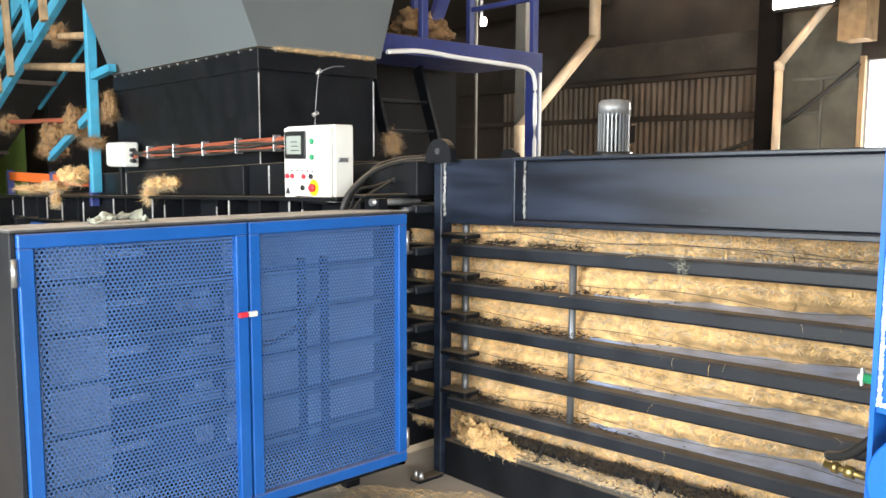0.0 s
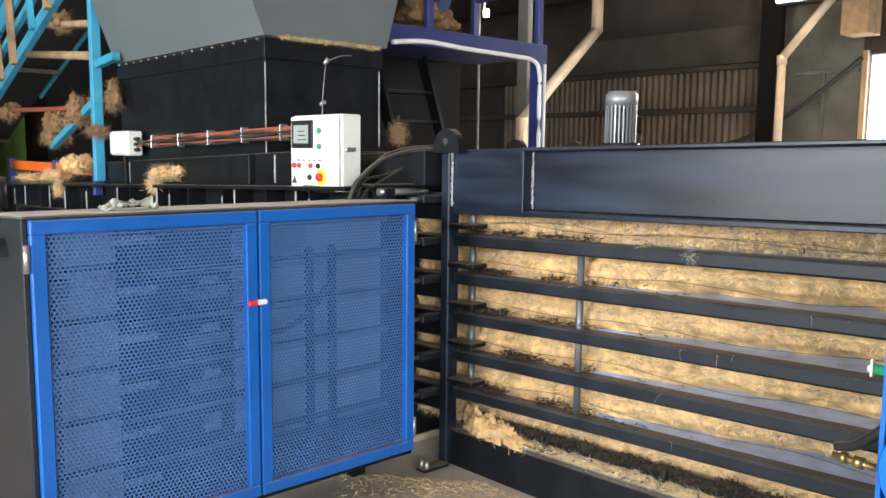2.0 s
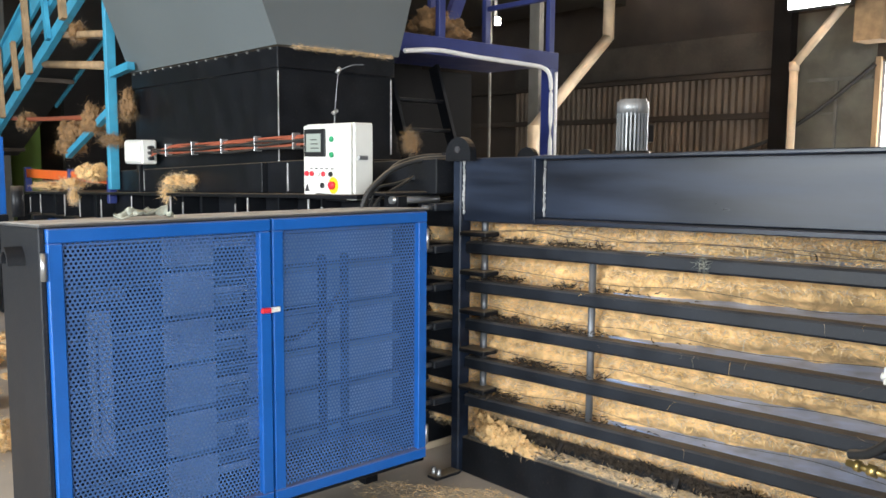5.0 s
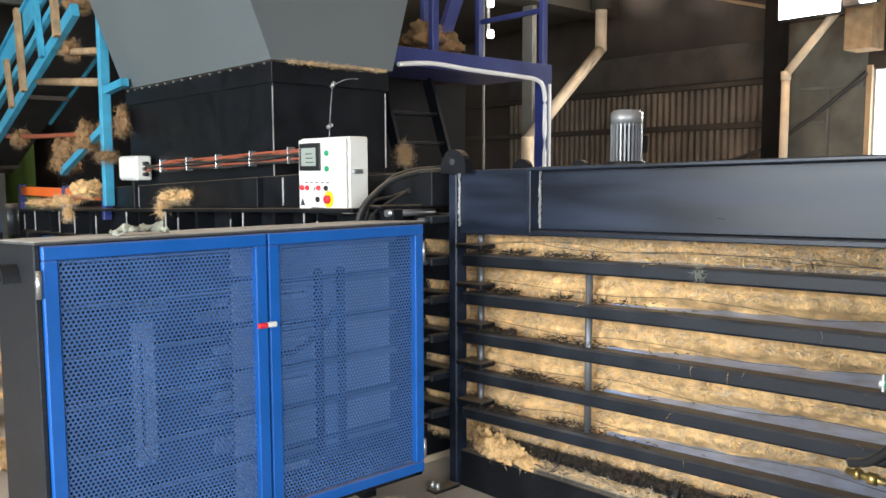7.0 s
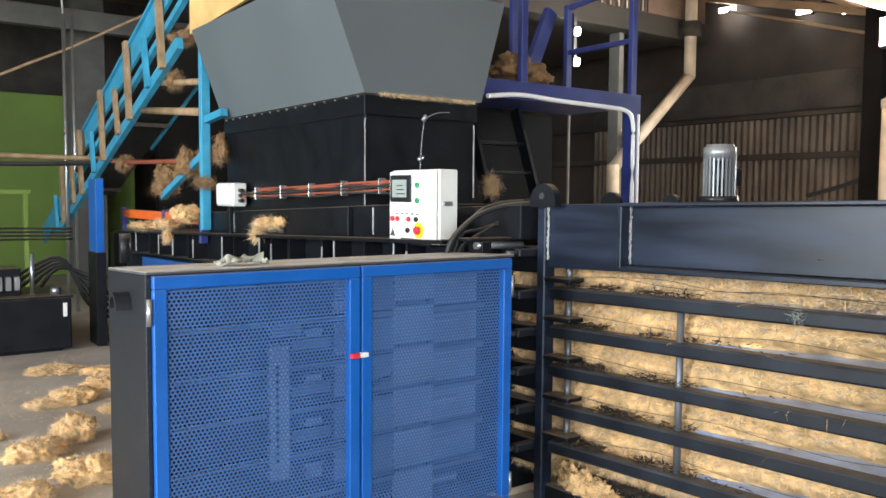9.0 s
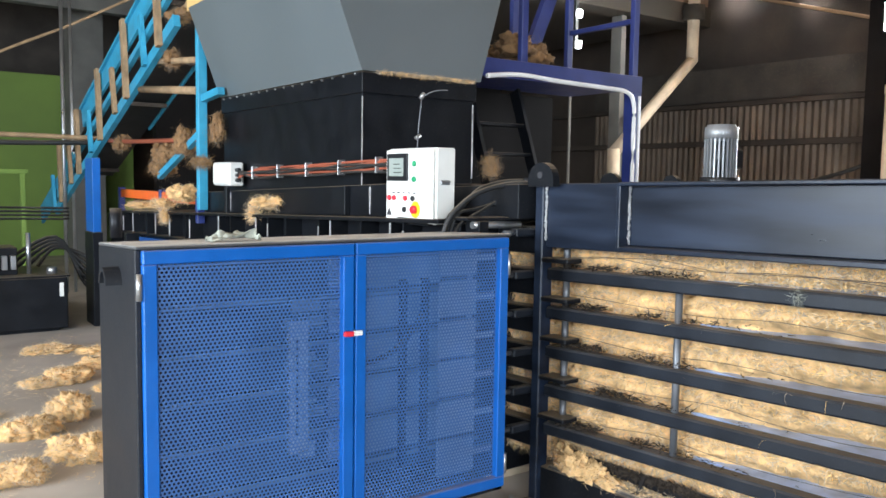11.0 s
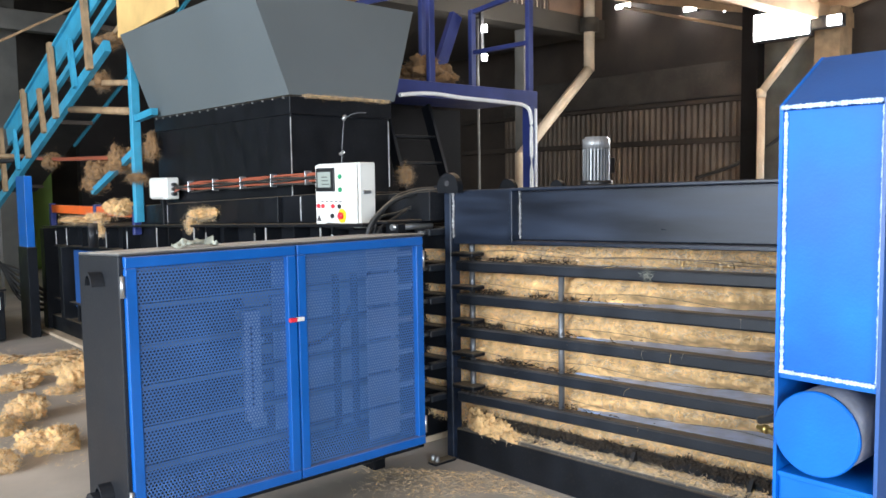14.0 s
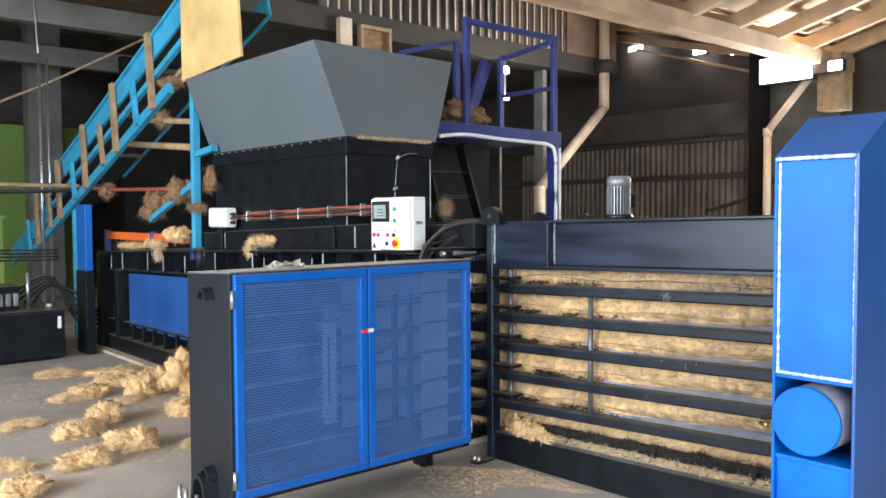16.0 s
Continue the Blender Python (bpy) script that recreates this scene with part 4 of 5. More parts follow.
def build_control_box():
    ob = thing("control_box", (2.68, 4.2, 1.36), "white control cabinet with screen and push buttons", "control panel")
    x0, x1, y0, y1, z0, z1 = 2.60, 2.74, 3.975, 4.43, 1.382, 1.772
    part("body", box(x0 + 0.02, x1, y0, y1, z0, z1, 0.008), WHITE, ob)
    part("door", box(x0, x0 + 0.018, y0 + 0.008, y1 - 0.008, z0 + 0.008, z1 - 0.008, 0.006), WHITE, ob)
    f = x0
    part("screen_bezel", box(f - 0.010, f, 4.20, 4.40, 1.60, 1.745, 0.004), BEZEL, ob)
    part("screen", box(f - 0.012, f - 0.010, 4.235, 4.375, 1.625, 1.72, 0.0), SCREEN, ob)
    for k in range(3):
        part("screen_text", box(f - 0.0128, f - 0.012, 4.25 + 0.01 * k, 4.33, 1.642 + 0.022 * k, 1.647 + 0.022 * k, 0.0), BEZEL, ob)
    for y, z, m, r in ((4.38, 1.51, RED, 0.014), (4.33, 1.51, RED, 0.013), (4.27, 1.51, WHITE, 0.013), (4.22, 1.51, RED, 0.013), (4.15, 1.51, BEZEL, 0.013), (4.14, 1.69, GRN, 0.014), (4.14, 1.61, GRN, 0.014), (4.23, 1.45, BEZEL, 0.014)):
        b = part("button", rod((f - 0.014, y, z), (f, y, z), r * 1.05, 12, bevel=0.003), m, ob)
    part("emergency_plate", rod((f - 0.004, 4.13, 1.453), (f, 4.13, 1.453), 0.043, 20), YELLOW, ob, "yellow emergency stop plate")
    part("emergency_stop", rod((f - 0.028, 4.13, 1.453), (f, 4.13, 1.453), 0.021, 16, bevel=0.006), RED, ob, "red mushroom stop button")
    part("warning_sign", extrude_profile([(4.36, 1.415), (4.41, 1.415), (4.385, 1.455)], "x", f - 0.002, f), INK, ob)
    part("label_strip", box(f - 0.002, f, 4.15, 4.30, 1.402, 1.408, 0), INK, ob)
    for k in range(5):
        part("label_strip", box(f - 0.002, f, 4.13 + 0.05 * k, 4.155 + 0.05 * k, 1.535, 1.541, 0), INK, ob)
    for z in (1.585,):
        part("lock", box(2.64, 2.70, y0 - 0.014, y0, z, z + 0.022, 0.004), STEEL, ob)
    part("cable_gland", rod((2.72, y0 - 0.05, 1.43), (2.72, y0, 1.43), 0.018, 12), BEZEL, ob)
    part("support_plate", box(2.62, 2.74, 4.05, 4.36, 1.37, 1.385, 0.003), BLACK, ob)
    c = thing("hanging_cable", (2.72, 4.3, 1.775), "thin grey cable with knots above the control cabinet", "cable")
    part("cable", tube([(2.70, 4.27, 1.77), (2.71, 4.275, 1.88), (2.72, 4.27, 2.0), (2.73, 4.265, 2.05), (2.765, 4.20, 2.08), (2.77, 4.10, 2.075)], 0.003, 6), PINSTEEL, c)
    part("knot", rod((2.72, 4.275, 2.04), (2.735, 4.26, 2.07), 0.012, 8), STEEL, c)
    part("clip", rod((2.69, 4.272, 1.83), (2.72, 4.272, 1.845), 0.010, 8), STEEL, c)
    jb = thing("junction_box", (2.70, 6.9, 1.5), "small white plastic junction box on a bracket", "junction box")
    part("body", box(2.62, 2.74, 6.78, 7.13, 1.535, 1.72, 0.012), WHITE, jb)
    part("lid", box(2.61, 2.62, 6.80, 7.11, 1.55, 1.705, 0.006), WHITE, jb)
    part("bracket", box(2.66, 2.695, 6.95, 7.0, 1.31, 1.535, 0.003), BLACK, jb)
    for k in range(3):
        part("gland", rod((2.68, 6.72, 1.58 + 0.04 * k), (2.68, 6.78, 1.58 + 0.04 * k), 0.016, 10), BEZEL, jb)
    cb = thing("cable_run", (2.70, 5.5, 1.6), "bundle of red and dark cables strapped along the hopper", "cable")
    for k, (m, dz) in enumerate(((CABLE_RED, 0.045), (CABLE_RED, 0.03), (RUBBER, 0.012), (CABLE_RED, -0.005), (RUBBER, -0.02), (RUBBER, 0.02))):
        pts = [(2.68, 6.74, 1.60 + 0.01 * k)]
        for j in range(5):
            y = 6.4 - 0.46 * j
            pts.append((2.70 - 0.012 * (k % 3), y, 1.625 + 0.012 * j + dz + 0.008 * math.sin(3.1 * j + k)))
        pts.append((2.70, 4.42, 1.66 + dz))
        part("cable", tube(pts, 0.008, 6), m, cb)
    for j in range(5):
        y = 6.45 - 0.45 * j
        z = 1.625 + 0.012 * j
        part("strap", box(2.668, 2.72, y, y + 0.008, z - 0.032, z + 0.062, 0.003), STEEL, cb)


def build_hoses():
    for k, pts in enumerate((
        [(2.535, 3.80, 1.33), (2.565, 3.79, 1.42), (2.63, 3.78, 1.487), (2.72, 3.77, 1.545), (2.86, 3.74, 1.588), (3.00, 3.68, 1.60)],
        [(2.555, 3.82, 1.33), (2.60, 3.81, 1.425), (2.668, 3.80, 1.492), (2.757, 3.80, 1.566), (2.90, 3.79, 1.604), (3.0, 3.74, 1.612)],
        [(2.60, 3.80, 1.34), (2.64, 3.80, 1.39), (2.70, 3.80, 1.425), (2.80, 3.80, 1.47), (2.862, 3.80, 1.502)],
        [(2.585, 3.81, 1.34), (2.62, 3.81, 1.42), (2.66, 3.81, 1.455), (2.76, 3.81, 1.47), (2.84, 3.81, 1.492)],
    )):
        h = thing("hydraulic_hose", pts[0], "black rubber hydraulic hose arching over the baler", "hose", "hoses by the control cabinet")
        part("hose", tube(pts, (0.0135, 0.010, 0.008, 0.007)[k], 10), RUBBER, h)
        part("fitting", rod(pts[-1], Vector(pts[-1]) + Vector((0.05, -0.02, 0.0)), 0.014, 10), CHAR, h)
    v = thing("valve_block", (2.8, 3.75, 1.40), "black valve block with cylinder rod behind the cabinet", "valve")
    part("block", box(2.60, 3.0, 3.69, 3.79, 1.415, 1.432, 0.004), BLACK, v)
    part("cylinder", rod((2.64, 3.70, 1.395), (2.94, 3.70, 1.392), 0.018, 14), STEEL, v)
    part("base", box(2.66, 2.72, 3.67, 3.78, 1.34, 1.415, 0.003), BLACK, v)


def build_motor():
    ob = thing("electric_motor", (3.90, 3.25, 1.60), "upright grey finned electric motor on the baler top", "motor")
    x, y, z = 3.90, 3.23, 1.63
    part("flange", rod((x, y, z - 0.02), (x, y, z + 0.015), 0.10, 24), BEZEL, ob)
    part("stator", rod((x, y, z + 0.015), (x, y, z + 0.22), 0.062, 28), BEZEL, ob)
    for k in range(24):
        a = 2 * math.pi * k / 24
        c = Vector((x + 0.070 * math.cos(a), y + 0.070 * math.sin(a), z + 0.115))
        bm = bmesh.new()
        bmesh.ops.create_cube(bm, size=1, matrix=Matrix.Translation(c) @ Matrix.Rotation(a, 4, "Z") @ Matrix.Diagonal((0.026, 0.0075, 0.20, 1)))
        part("cooling_fin", bm, ALU, ob)
    part("fan_cover", rod((x, y, z + 0.20), (x, y, z + 0.285), 0.084, 28, bevel=0.012), ALU, ob)
    part("terminal_box", box(x + 0.06, x + 0.13, y - 0.05, y + 0.05, z + 0.06, z + 0.16, 0.008), BEZEL, ob)
    m = thing("motor_mount", (3.9, 3.25, 1.58), "black mounting plate under the motor", "bracket")
    part("plate", box(3.6, 4.15, 3.05, 3.48, 1.588, 1.611, 0.004), BLACK, m)


def build_tower():
    ob = thing("blue_tie_frame", (2.75, 1.17, 0), "glossy blue upright clamping frame of the baler", "baler frame")
    y0, y1, x0, x1 = 1.005, 1.345, 2.46, 3.36
    part("face_plate", box(x0 + 0.02, x0 + 0.035, y0 + 0.012, y1 - 0.012, 0.985, 1.87, 0.002), TOWER_BLUE, ob)
    part("low_plate", box(x0 + 0.02, x0 + 0.035, y0 + 0.012, y1 - 0.012, 0.0, 0.62, 0.002), TOWER_BLUE, ob)
    prof = [(x0, 0.0), (x1, 0.0), (x1, 2.07), (x0 + 0.30, 2.07), (x0, 1.885)]
    # Side, slant and top wear the duller blue as painted-in shade.
    part("side_plate", extrude_profile(prof, "y", y0, y0 + 0.012), DULL_BLUE, ob)
    near = [(x0, 0.0), (2.93, 0.0), (2.93, 1.66), (x1, 1.66), (x1, 2.07), (x0 + 0.30, 2.07), (x0, 1.885)]
    part("side_plate", extrude_profile(near, "y", y1 - 0.012, y1), TOWER_BLUE, ob)
    part("slanting_top", extrude_profile([(x0 + 0.003, 1.872), (x0 + 0.30, 2.055), (x0 + 0.30, 2.069), (x0 + 0.003, 1.886)], "y", y0 + 0.0125, y1 - 0.0125), DULL_BLUE, ob)
    part("top_plate", box(x0 + 0.30, x1, y0 + 0.0125, y1 - 0.0125, 2.055, 2.069, 0), DULL_BLUE, ob)
    part("upper_ledge", box(x0 + 0.006, 2.92, y0 + 0.0125, y1 - 0.0125, 0.965, 0.983, 0.002), TOWER_BLUE, ob)
    part("lower_ledge", box(x0 + 0.006, 2.92, y0 + 0.0125, y1 - 0.0125, 0.622, 0.640, 0.002), TOWER_BLUE, ob)
    part("recess_back", box(2.90, 2.92, y0 + 0.0125, y1 - 0.0125, 0.64, 0.965, 0), BLACK, ob)
    cyl = part("cylinder", rod((x0 + 0.0, 1.195, 0.802), (2.90, 1.195, 0.802), 0.139, 48), BARREL, ob, "scuffed grey-blue hydraulic cylinder barrel")
    part("end_cap", rod((x0 - 0.022, 1.195, 0.802), (x0 + 0.0, 1.195, 0.802), 0.142, 48, bevel=0.004), TOWER_BLUE, cyl, "bright blue cylinder end cap")
    rng = random.Random(8)
    for a, b in (((x0 + 0.016, y1 - 0.014, 0.99), (x0 + 0.016, y1 - 0.014, 1.87)), ((x0 + 0.016, y0 + 0.014, 0.99), (x0 + 0.016, y0 + 0.014, 1.87)), ((x0 + 0.002, y1 - 0.012, 1.878), (x0 + 0.002, y0 + 0.012, 1.878)), ((x0 + 0.012, y1 - 0.012, 0.986), (x0 + 0.012, y0 + 0.012, 0.986))):
        bm = bmesh.new()
        a, b = Vector(a), Vector(b)
        n = int((b - a).length / 0.011)
        for k in range(n):
            bmesh.ops.create_icosphere(bm, subdivisions=1, radius=rng.uniform(0.007, 0.011), matrix=Matrix.Translation(a + (b - a) * k / n))
        part("weld_seam", bm, TOWER_WELD, ob, "thick painted weld bead", smooth=True)
    part("back_leg", box(x1, 4.3, y0 + 0.02, y1 - 0.02, 1.67, 2.05, 0.004), TOWER_BLUE, ob)
    part("exit_sill", box(x1 + 0.01, 4.3, y0 + 0.02, 1.10, 0.0, 0.86, 0.004), TOWER_BLUE, ob)
    part("exit_header", box(x1 + 0.01, 4.3, y0 + 0.02, 1.10, 1.24, 1.66, 0.004), TOWER_BLUE, ob)
    part("exit_flap", box(x1 + 0.01, 4.3, 1.07, 1.10, 0.86, 1.24, 0.0), BLACK, ob)
    h = thing("hose_coupling", (2.9, 1.6, 0.63), "brass hose coupling beside the blue frame", "fitting")
    part("nipple", rod((2.90, 1.63, 0.635), (2.90, 1.47, 0.625), 0.011, 12), BRASS, h)
    part("nut", rod((2.90, 1.565, 0.631), (2.90, 1.535, 0.629), 0.02, 6), BRASS, h)
    part("collar", rod((2.90, 1.605, 0.634), (2.90, 1.585, 0.632), 0.018, 12), BRASS, h)
    part("hose", tube([(2.90, 1.62, 0.665), (2.87, 1.55, 0.695), (2.84, 1.47, 0.77), (2.83, 1.38, 0.88)], 0.016, 10), RUBBER, h)
    g = thing("green_valve", (2.93, 1.55, 0.95), "small green hose valve beside the blue frame", "valve")
    part("body", rod((2.93, 1.535, 0.93), (2.93, 1.42, 0.93), 0.016, 12), GRN, g)
    part("tip", rod((2.93, 1.553, 0.93), (2.93, 1.535, 0.93), 0.012, 10), WHITE, g)
    part("handle", box(2.922, 2.938, 1.538, 1.546, 0.905, 0.962, 0.002), WHITE, g)


def build_platform():
    ob = thing("service_platform", (4.5, 5.5, 0), "violet-blue steel service platform with railing", "platform")
    y0, y1 = 5.1, 5.9
    part("deck", box(3.78, 5.42, y0, y1, 2.36, 2.44, 0.004), NAVY, ob)
    part("deck_edge", box(3.78, 5.42, y0 - 0.02, y0, 2.33, 2.46, 0.004), NAVY, ob)
    for x, z1 in ((4.18, 3.42), (5.36, 3.40)):
        part("rail_post", box(x - 0.03, x + 0.03, y0 + 0.002, y0 + 0.05, 2.44, z1, 0.004), NAVY, ob)
        x = 4.73 if x < 5 else x
        part("rail_post", box(x - 0.03, x + 0.03, y1 - 0.05, y1, 2.44, 3.40 if x < 5 else 3.31, 0.004), NAVY, ob)
    part("top_rail", box(4.15, 5.39, y0 + 0.001, y0 + 0.05, 3.36, 3.41, 0.004), NAVY, ob)
    part("top_rail", bar_between((4.0, y1 - 0.025, 3.19), (4.73, y1 - 0.025, 3.40), 0.045, 0.045), NAVY, ob)
    part("side_rail", bar_between((5.367, y0 + 0.05, 3.36), (5.367, y1 - 0.05, 3.29), 0.04, 0.04), NAVY, ob)
    part("mid_rail", box(5.345, 5.39, y0 + 0.05, y1 - 0.05, 2.88, 2.92, 0.004), NAVY, ob)
    part("leg", box(5.32, 5.42, y0 - 0.018, y0 + 0.08, 0, 2.36, 0.004), NAVY, ob)
    part("ladder_rail", bar_between((4.85, 5.93, 2.44), (5.2, 5.93, 3.25), 0.06, 0.12), NAVY, ob)
    for x in (4.15, 4.65):
        part("stair_stringer", bar_between((x, 5.2, 0.9), (x, 5.75, 2.34), 0.03, 0.10), BLACK, ob)
    for k in range(5):
        part("stair_tread", box(4.165, 4.635, 5.25 + 0.09 * k, 5.37 + 0.09 * k, 1.1 + 0.235 * k, 1.125 + 0.235 * k, 0.003), BLACK, ob)
    part("conduit", tube([(3.80, 5.06, 2.33), (4.1, 5.06, 2.36), (4.5, 5.06, 2.345), (5.0, 5.06, 2.335), (5.22, 5.06, 2.32), (5.30, 5.06, 2.24), (5.31, 5.06, 2.0), (5.31, 5.06, 1.2)], 0.017, 8), CABLE_WHITE, ob, "white conduit")
    part("conduit", tube([(5.37, 5.06, 2.3), (5.37, 5.06, 1.8), (5.37, 5.06, 1.2)], 0.012, 8), CABLE_WHITE, ob, "white conduit")


def build_conveyor():
    ob = thing("inclined_conveyor", (3.0, 10, 0), "turquoise inclined belt conveyor with timber posts", "conveyor")
    x0, x1 = 2.60, 3.40

    def low(y):
        return 2.33 + (9.8 - y) * 0.347

    def run(name, x, ya, yb, dz, w, h, mat, label=""):
        part(name, bar_between((x, ya, low(ya) + dz), (x, yb, low(yb) + dz), w, h), mat, ob, label)

    run("lower_chord", x0, 13.4, 7.95, 0.0, 0.06, 0.11, CYAN)
    run("middle_chord", x0, 13.4, 7.6, 0.31, 0.05, 0.06, CYAN)
    for x in (x0, x1):
        run("side_board", x, 11.65, 7.3, 0.62, 0.03, 0.24, CYAN, "turquoise side board")
    run("top_edge", x0 - 0.02, 11.65, 7.3, 0.735, 0.05, 0.03, CYAN)
    run("slack_rail", x0 + 0.12, 12.9, 7.9, 0.17, 0.05, 0.05, WOOD, "weathered timber rail")
    run("low_board", x0, 14.6, 12.3, 0.30, 0.03, 0.28, CYAN, "turquoise low side board")
    part("belt", bar_between((3.0, 13.4, low(13.4) + 0.52), (3.0, 7.3, low(7.3) + 0.52), 0.74, 0.02), RUBBER, ob)
    for k in range(5):
        y = 8.40 + 1.13 * k
        part("timber_post", bar_between((x0 - 0.055, y, low(y) + 0.78), (x0 - 0.055, y - 0.10, low(y) - 0.03), 0.045, 0.10), WOOD, ob, "weathered timber post")
        part("short_post", bar_between((x0 - 0.055, y + 0.48, low(y + 0.48) + 0.50), (x0 - 0.055, y + 0.36, low(y + 0.4) - 0.02), 0.04, 0.08), WOOD if k % 2 else CYAN, ob)
        part("cross_tie", box(x0 + 0.03, x1 - 0.03, y + 0.1, y + 0.15, low(y + 0.12) + 0.44, low(y + 0.12) + 0.49, 0.003), DARK_BROWN, ob)
    for y, x in ((7.48, 2.65), (11.4, 2.66)):
        part("support_leg", box(x - 0.038, x + 0.038, y - 0.034, y + 0.034, 0 if y > 10 else 1.32, low(y) + (0.1 if y > 10 else -0.02), 0.004), CYAN, ob, "turquoise support leg")
    part("cross_tube", rod((2.63, 7.5, 2.33), (2.63, 9.2, 2.475), 0.035, 10), WOOD, ob)
    part("cross_tube", rod((2.66, 7.5, 2.59), (2.66, 9.0, 2.73), 0.028, 10), WOOD, ob)
    part("cross_brace", bar_between((2.66, 7.46, 2.26), (2.68, 7.1, 2.30), 0.06, 0.06), CYAN, ob)
    part("knee_brace", bar_between((2.66, 8.7, 1.60), (2.66, 7.5, 1.98), 0.05, 0.06), CYAN, ob)
    ch = thing("plywood_chute", (2.6, 7.0, 3.0), "raw plywood chute board above the hopper", "board")
    part("board", extrude_profile([(7.56, 2.985), (6.30, 3.05), (6.44, 4.4), (7.56, 4.4)], "x", 2.56, 2.585), PLY, ch)
    part("batten", box(2.586, 2.63, 7.15, 7.25, 3.05, 4.4), WOOD, ch)
    # orange guard rack at the feed end
    r = thing("orange_guard_rail", (2.9, 9, 1.36), "orange and blue guard rail on the feed section", "rail")
    part("rail", box(2.65, 2.69, 7.62, 10.2, 1.36, 1.45, 0.004), ORANGE, r)
    for y in (7.56, 8.62, 10.13):
        part("upright", box(2.635, 2.70, y, y + 0.06, 1.20, 1.47, 0.004), NAVY, r)
    b = thing("blue_post", (2.3, 9.86, 0), "blue rectangular steel post", "post")
    part("shaft", box(2.26, 2.34, 9.70, 10.03, 1.0, 1.78, 0.004), BLUE, b)
    # Added black lower part, where the blue shaft fades into dark clutter.
    part("base", box(2.25, 2.35, 9.68, 10.05, 0, 1.0, 0.004), BLACK, b)
    rp = thing("red_pipe", (2.9, 10, 1.9), "thin red pipe running below the conveyor", "pipe")
    part("run", tube([(2.68, 11.3, 2.03), (2.66, 9.9, 1.97), (2.66, 8.6, 1.94), (2.66, 7.55, 1.92)], 0.022, 8), CABLE_RED, rp)
    part("dark_run", tube([(0.6, 11.3, 2.05), (1.72, 11.3, 2.055), (2.68, 11.3, 2.05)], 0.03, 8), WOOD, rp)
    part("dark_run", tube([(0.6, 11.34, 1.96), (1.72, 11.34, 1.965), (2.68, 11.3, 2.0)], 0.03, 8), RUBBER, rp)


def build_power_unit():
    ob = thing("hydraulic_power_unit", (1.5, 10.0, 0), "black oil tank with pump gear on top", "power unit")
    part("tank", box(0.3, 1.98, 9.6, 10.6, 0.03, 0.56, 0.01), BLACK, ob)
    part("tank_lid", box(0.28, 2.0, 9.58, 10.62, 0.56, 0.58, 0.004), BLACK, ob)
    part("skid", box(0.35, 1.9, 9.65, 10.5, 0.0, 0.03, 0.0), BLACK, ob)
    part("filler_cap", rod((1.86, 9.75, 0.58), (1.86, 9.75, 0.65), 0.05, 14), STEEL, ob)
    part("level_gauge", box(1.90, 1.94, 9.588, 9.60, 0.36, 0.50, 0.003), WHITE, ob)
    part("return_pipe", rod((1.66, 9.85, 0.58), (1.66, 9.85, 1.0), 0.022, 10), STEEL, ob)
    part("pump_motor", rod((0.7, 10.0, 0.78), (1.15, 10.0, 0.78), 0.17, 20, bevel=0.02), GRN, ob, "green pump motor")
    part("manifold", box(1.22, 1.55, 9.8, 10.2, 0.58, 0.86, 0.008), BLACK, ob)
    for k in range(4):
        part("valve", box(1.24 + 0.08 * k, 1.29 + 0.08 * k, 9.72, 9.8, 0.64, 0.78, 0.004), STEEL, ob)
    for k in range(4):
        part("pipe", tube([(0.2, 10.3, 1.12 + 0.04 * k), (1.2, 10.3, 1.13 + 0.04 * k), (2.2, 10.6, 1.1 + 0.04 * k)], 0.014, 6), RUBBER, ob)
    for k in range(5):
        h = thing("supply_hose", (2.0, 9.9, 0.6), "black hydraulic hose drooping to the feed section", "hose", "hoses from the power unit")
        part("hose", tube([(1.8 - 0.1 * k, 10.2, 0.62), (2.0, 10.3, 0.80 + 0.03 * k), (2.3, 10.3, 0.7 - 0.08 * k), (2.55, 10.1, 0.45 - 0.05 * k), (2.75, 9.8, 0.62)], 0.02, 8), RUBBER, h)
    g = thing("railing", (1.2, 12, 0), "yellow-green railing by the green wall", "railing")
    for x in (0.6, 1.35, 2.1):
        part("post", box(x, x + 0.06, 13.2, 13.26, 0, 1.6), GREEN, g)
    part("top_rail", box(0.5, 2.2, 13.19, 13.25, 1.6, 1.66), GREEN, g)
    m = thing("mast", (2.4, 12.5, 0), "thin grey steel masts with a sagging line", "pole")
    part("tube", rod((2.53, 12.5, 0), (2.53, 12.5, 4.0), 0.025, 10), STEEL, m)
    part("tube", rod((2.64, 12.5, 0), (2.64, 12.5, 4.0), 0.02, 10), STEEL, m)
    part("rope", tube([(1.0, 12.5, 2.72), (2.01, 12.5, 3.26), (2.6, 12.5, 3.56), (3.4, 12.5, 4.02), (4.14, 12.5, 4.45)], 0.02, 6), WOOD, m)
    part("rope", tube([(2.45, 12.5, 5.8), (2.49, 12.5, 4.8), (2.53, 12.5, 3.95)], 0.015, 6), STEEL, m)


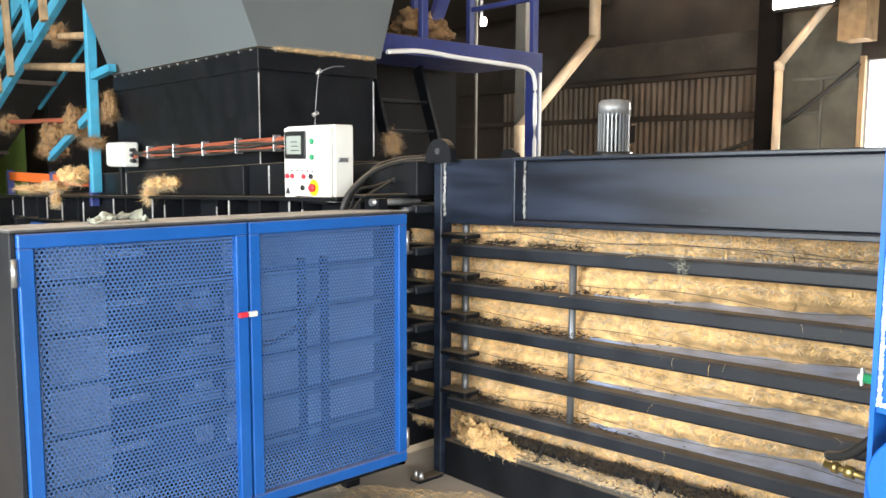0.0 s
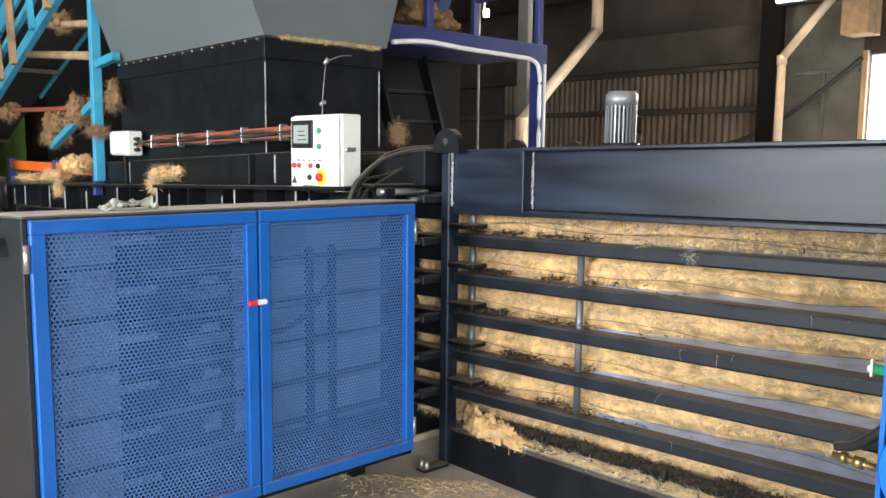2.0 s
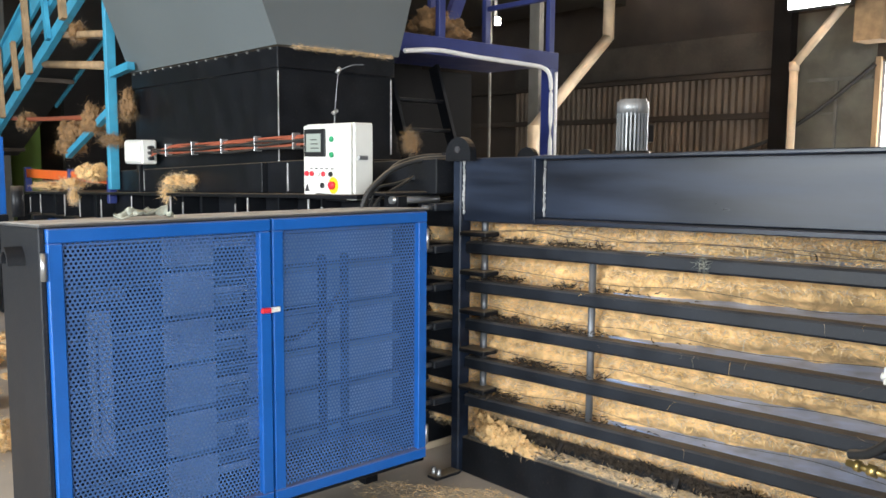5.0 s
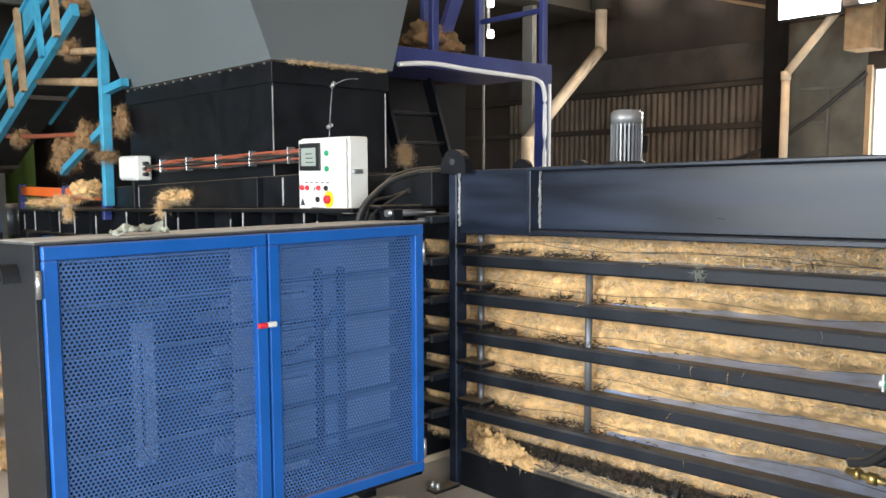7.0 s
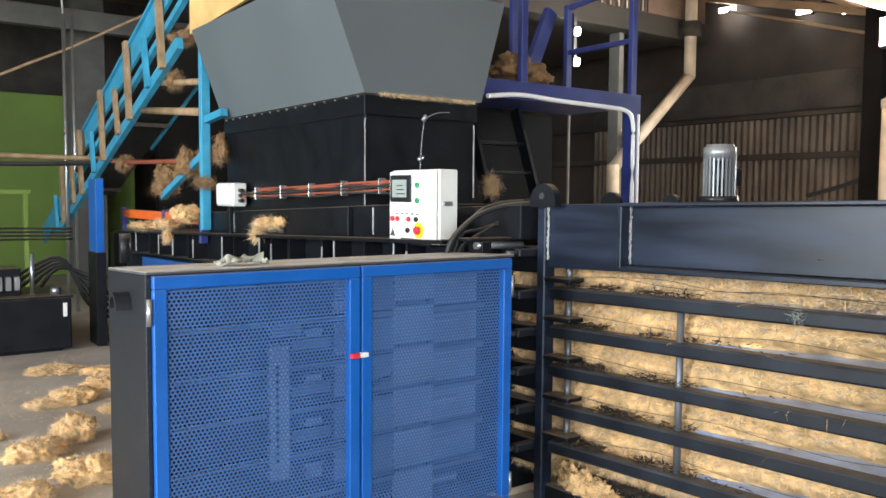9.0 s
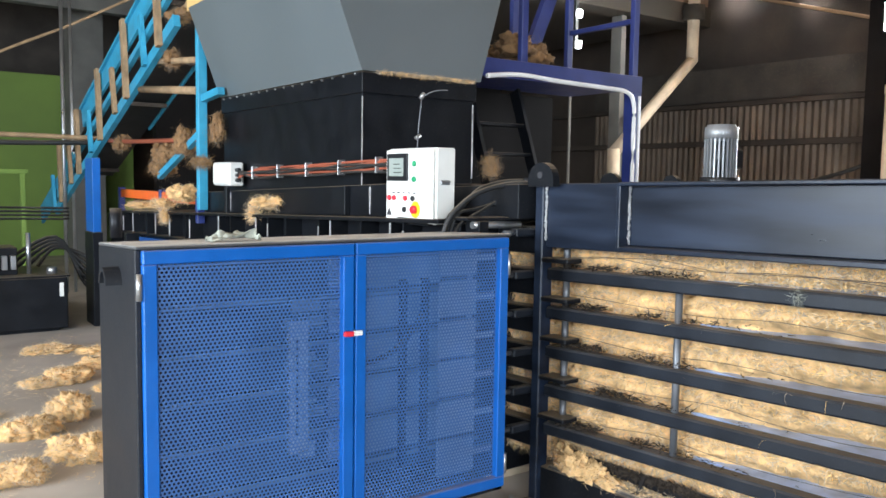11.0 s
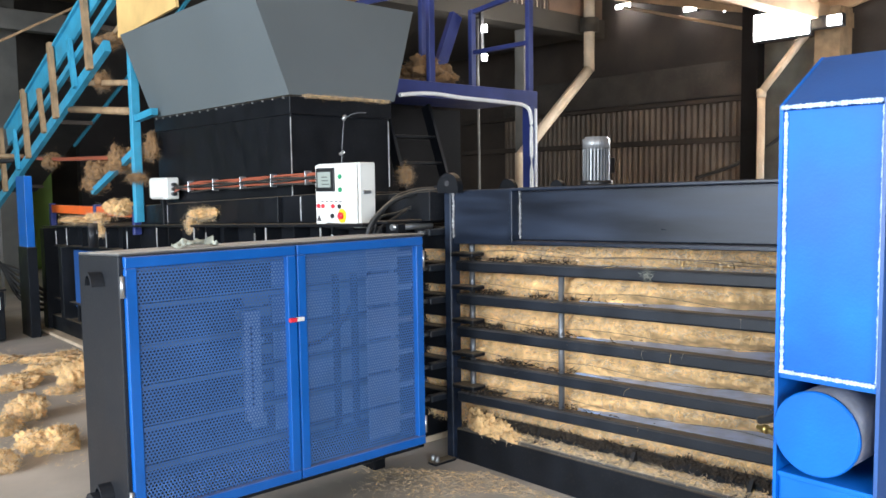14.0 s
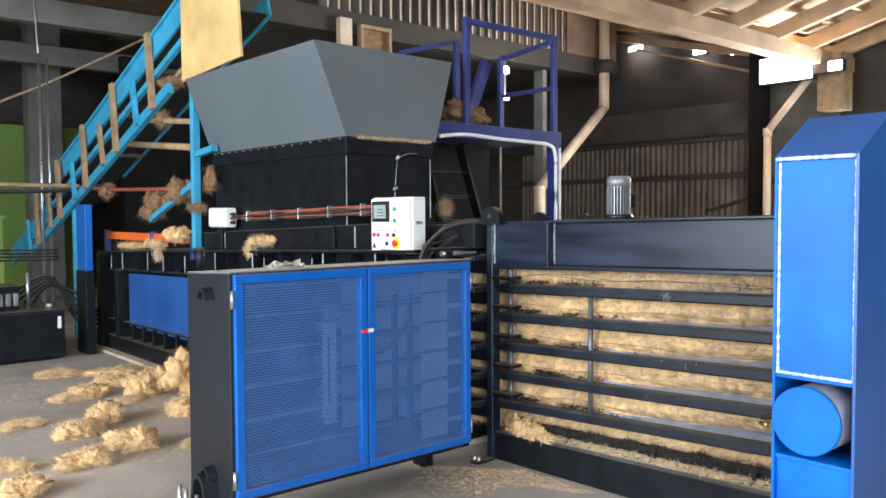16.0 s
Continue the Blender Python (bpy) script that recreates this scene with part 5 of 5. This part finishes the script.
def build_clumps():
    spots = (
        (0.36, 4.90, 0.20, 0.11), (0.84, 5.27, 0.19, 0.12), (1.27, 5.42, 0.21, 0.16), (1.34, 6.30, 0.17, 0.20), (1.06, 6.02, 0.17, 0.13), (0.44, 5.5, 0.16, 0.05), (0.78, 6.62, 0.17, 0.05),
        (1.58, 7.35, 0.22, 0.13), (1.32, 7.30, 0.14, 0.06), (2.05, 7.15, 0.26, 0.24), (2.34, 6.75, 0.30, 0.45), (2.22, 6.15, 0.26, 0.30), (1.95, 6.15, 0.20, 0.14), (1.86, 7.7, 0.22, 0.10), (2.08, 8.2, 0.28, 0.08), (1.65, 8.65, 0.26, 0.05), (1.75, 6.9, 0.12, 0.05), (1.6, 5.2, 0.10, 0.04),
    )
    for k, (x, y, r, h) in enumerate(spots):
        tuft_of_fibre((x, y, 0.30 * h), (r * 0.9, r * 0.74, h * 0.85), 30 + k, 6500, "heap of loose golden coir on the concrete floor", 0.06)
    up = ((2.62, 6.10, 1.42, 0.15, 0.06), (2.60, 7.74, 1.43, 0.24, 0.12), (2.60, 8.35, 1.34, 0.20, 0.07), (2.62, 9.1, 1.30, 0.36, 0.05), (2.56, 8.28, 1.22, 0.07, 0.10), (2.60, 6.27, 1.34, 0.06, 0.09))
    for k, (x, y, z, r, h) in enumerate(up):
        tuft_of_fibre((x, y, z), (r * 0.5, r, h), 60 + k, 1300, "coir tuft caught on the feed section flange", 0.08)
    # Hanging tufts take the browner coir, their shade being in the colour.
    hang = ((2.66, 10.15, 1.94, 0.17, 0.14), (2.66, 8.0, 1.88, 0.20, 0.22), (2.67, 8.5, 1.80, 0.22, 0.17), (2.68, 8.36, 2.68, 0.12, 0.15), (2.72, 8.2, 3.05, 0.2, 0.10), (2.70, 7.25, 1.98, 0.10, 0.20), (2.6, 7.35, 1.72, 0.12, 0.05), (2.72, 8.8, 1.66, 0.18, 0.12), (4.4, 5.5, 2.55, 0.3, 0.2), (3.68, 4.85, 1.70, 0.05, 0.09))
    for k, (x, y, z, r, h) in enumerate(hang):
        tuft_of_fibre((x, y, z), (r * 0.6, r, h), 80 + k, 1100, "shade-browned dusty coir tuft hanging from the conveyor frame", 0.10, True)
    rng = random.Random(21)
    bm = bmesh.new()
    for _ in range(30000):
        if rng.random() < 0.65:
            x, y = 2.95 - abs(rng.gauss(0, 0.32)), rng.uniform(0.8, 4.0)
        else:
            x, y = rng.uniform(-0.5, 2.6), rng.uniform(3.9, 9.5)
        if noise.noise(Vector((x * 1.6, y * 1.6, 4))) < -0.05:
            continue
        strands(bm, (x, y, 0.004), (rng.gauss(0, 1), rng.gauss(0, 1), 0.10), rng.uniform(0.012, 0.05), 0.0008, rng, 1.6)
    litter = part("fibre_litter", bm, FIBRE)
    tagged(litter, "thin scatter of coir strands on the floor", "fibre", kind="stuff")
    rag = thing("rag", (1.4, 3.6, 1.377), "crumpled grey-green rag on the cabinet top", "rag")
    bm = bmesh.new()
    bmesh.ops.create_grid(bm, x_segments=26, y_segments=16, size=1)
    for v in bm.verts:
        n = noise.fractal(Vector((v.co.x * 2.0, v.co.y * 1.6, 3)), 1.4, 2, 3)
        v.co = Vector((1.38 + 0.095 * v.co.x + 0.04 * n, 3.52 + 0.06 * v.co.y + 0.03 * n, 1.374 + 0.042 * abs(n) + 0.012 * (1 - v.co.x * v.co.x)))
    bmesh.ops.solidify(bm, geom=bm.faces[:], thickness=0.003)
    part("cloth", bm, CLOTH, rag, smooth=True)


build_setting()
build_fixtures()
build_bale_chamber()
build_bale()
build_wires()
build_needle_box()
CARRIAGE = build_needle_carriage()
FOLLOWER = build_follower()
build_feed_section()
build_control_box()
build_hoses()
build_motor()
build_tower()
build_platform()
build_conveyor()
build_power_unit()
build_clumps()


def motions():
    at = ((0.0, 1.13), (2.0, 1.13), (2.5, 1.15), (3.0, 1.20), (3.5, 1.26), (4.0, 1.32), (4.5, 1.385), (7.0, 1.75), (8.0, 1.91), (8.6, 2.01), (10.4, 2.33), (11.0, 2.355), (16.0, 2.36))
    walk(CARRIAGE, [(t, pose(1.23 + x - 1.13, 3.62, 0.25)) for t, x in at])
    bar = ((0.0, 1.005), (2.0, 1.005), (3.0, 1.03), (4.5, 1.11), (7.0, 1.315), (8.0, 1.38), (8.6, 1.43), (10.4, 1.57), (11.0, 1.58), (16.0, 1.585))
    walk(FOLLOWER, [(t, pose(1.02 + x - 1.05, 3.49, 0.5)) for t, x in bar])


motions()
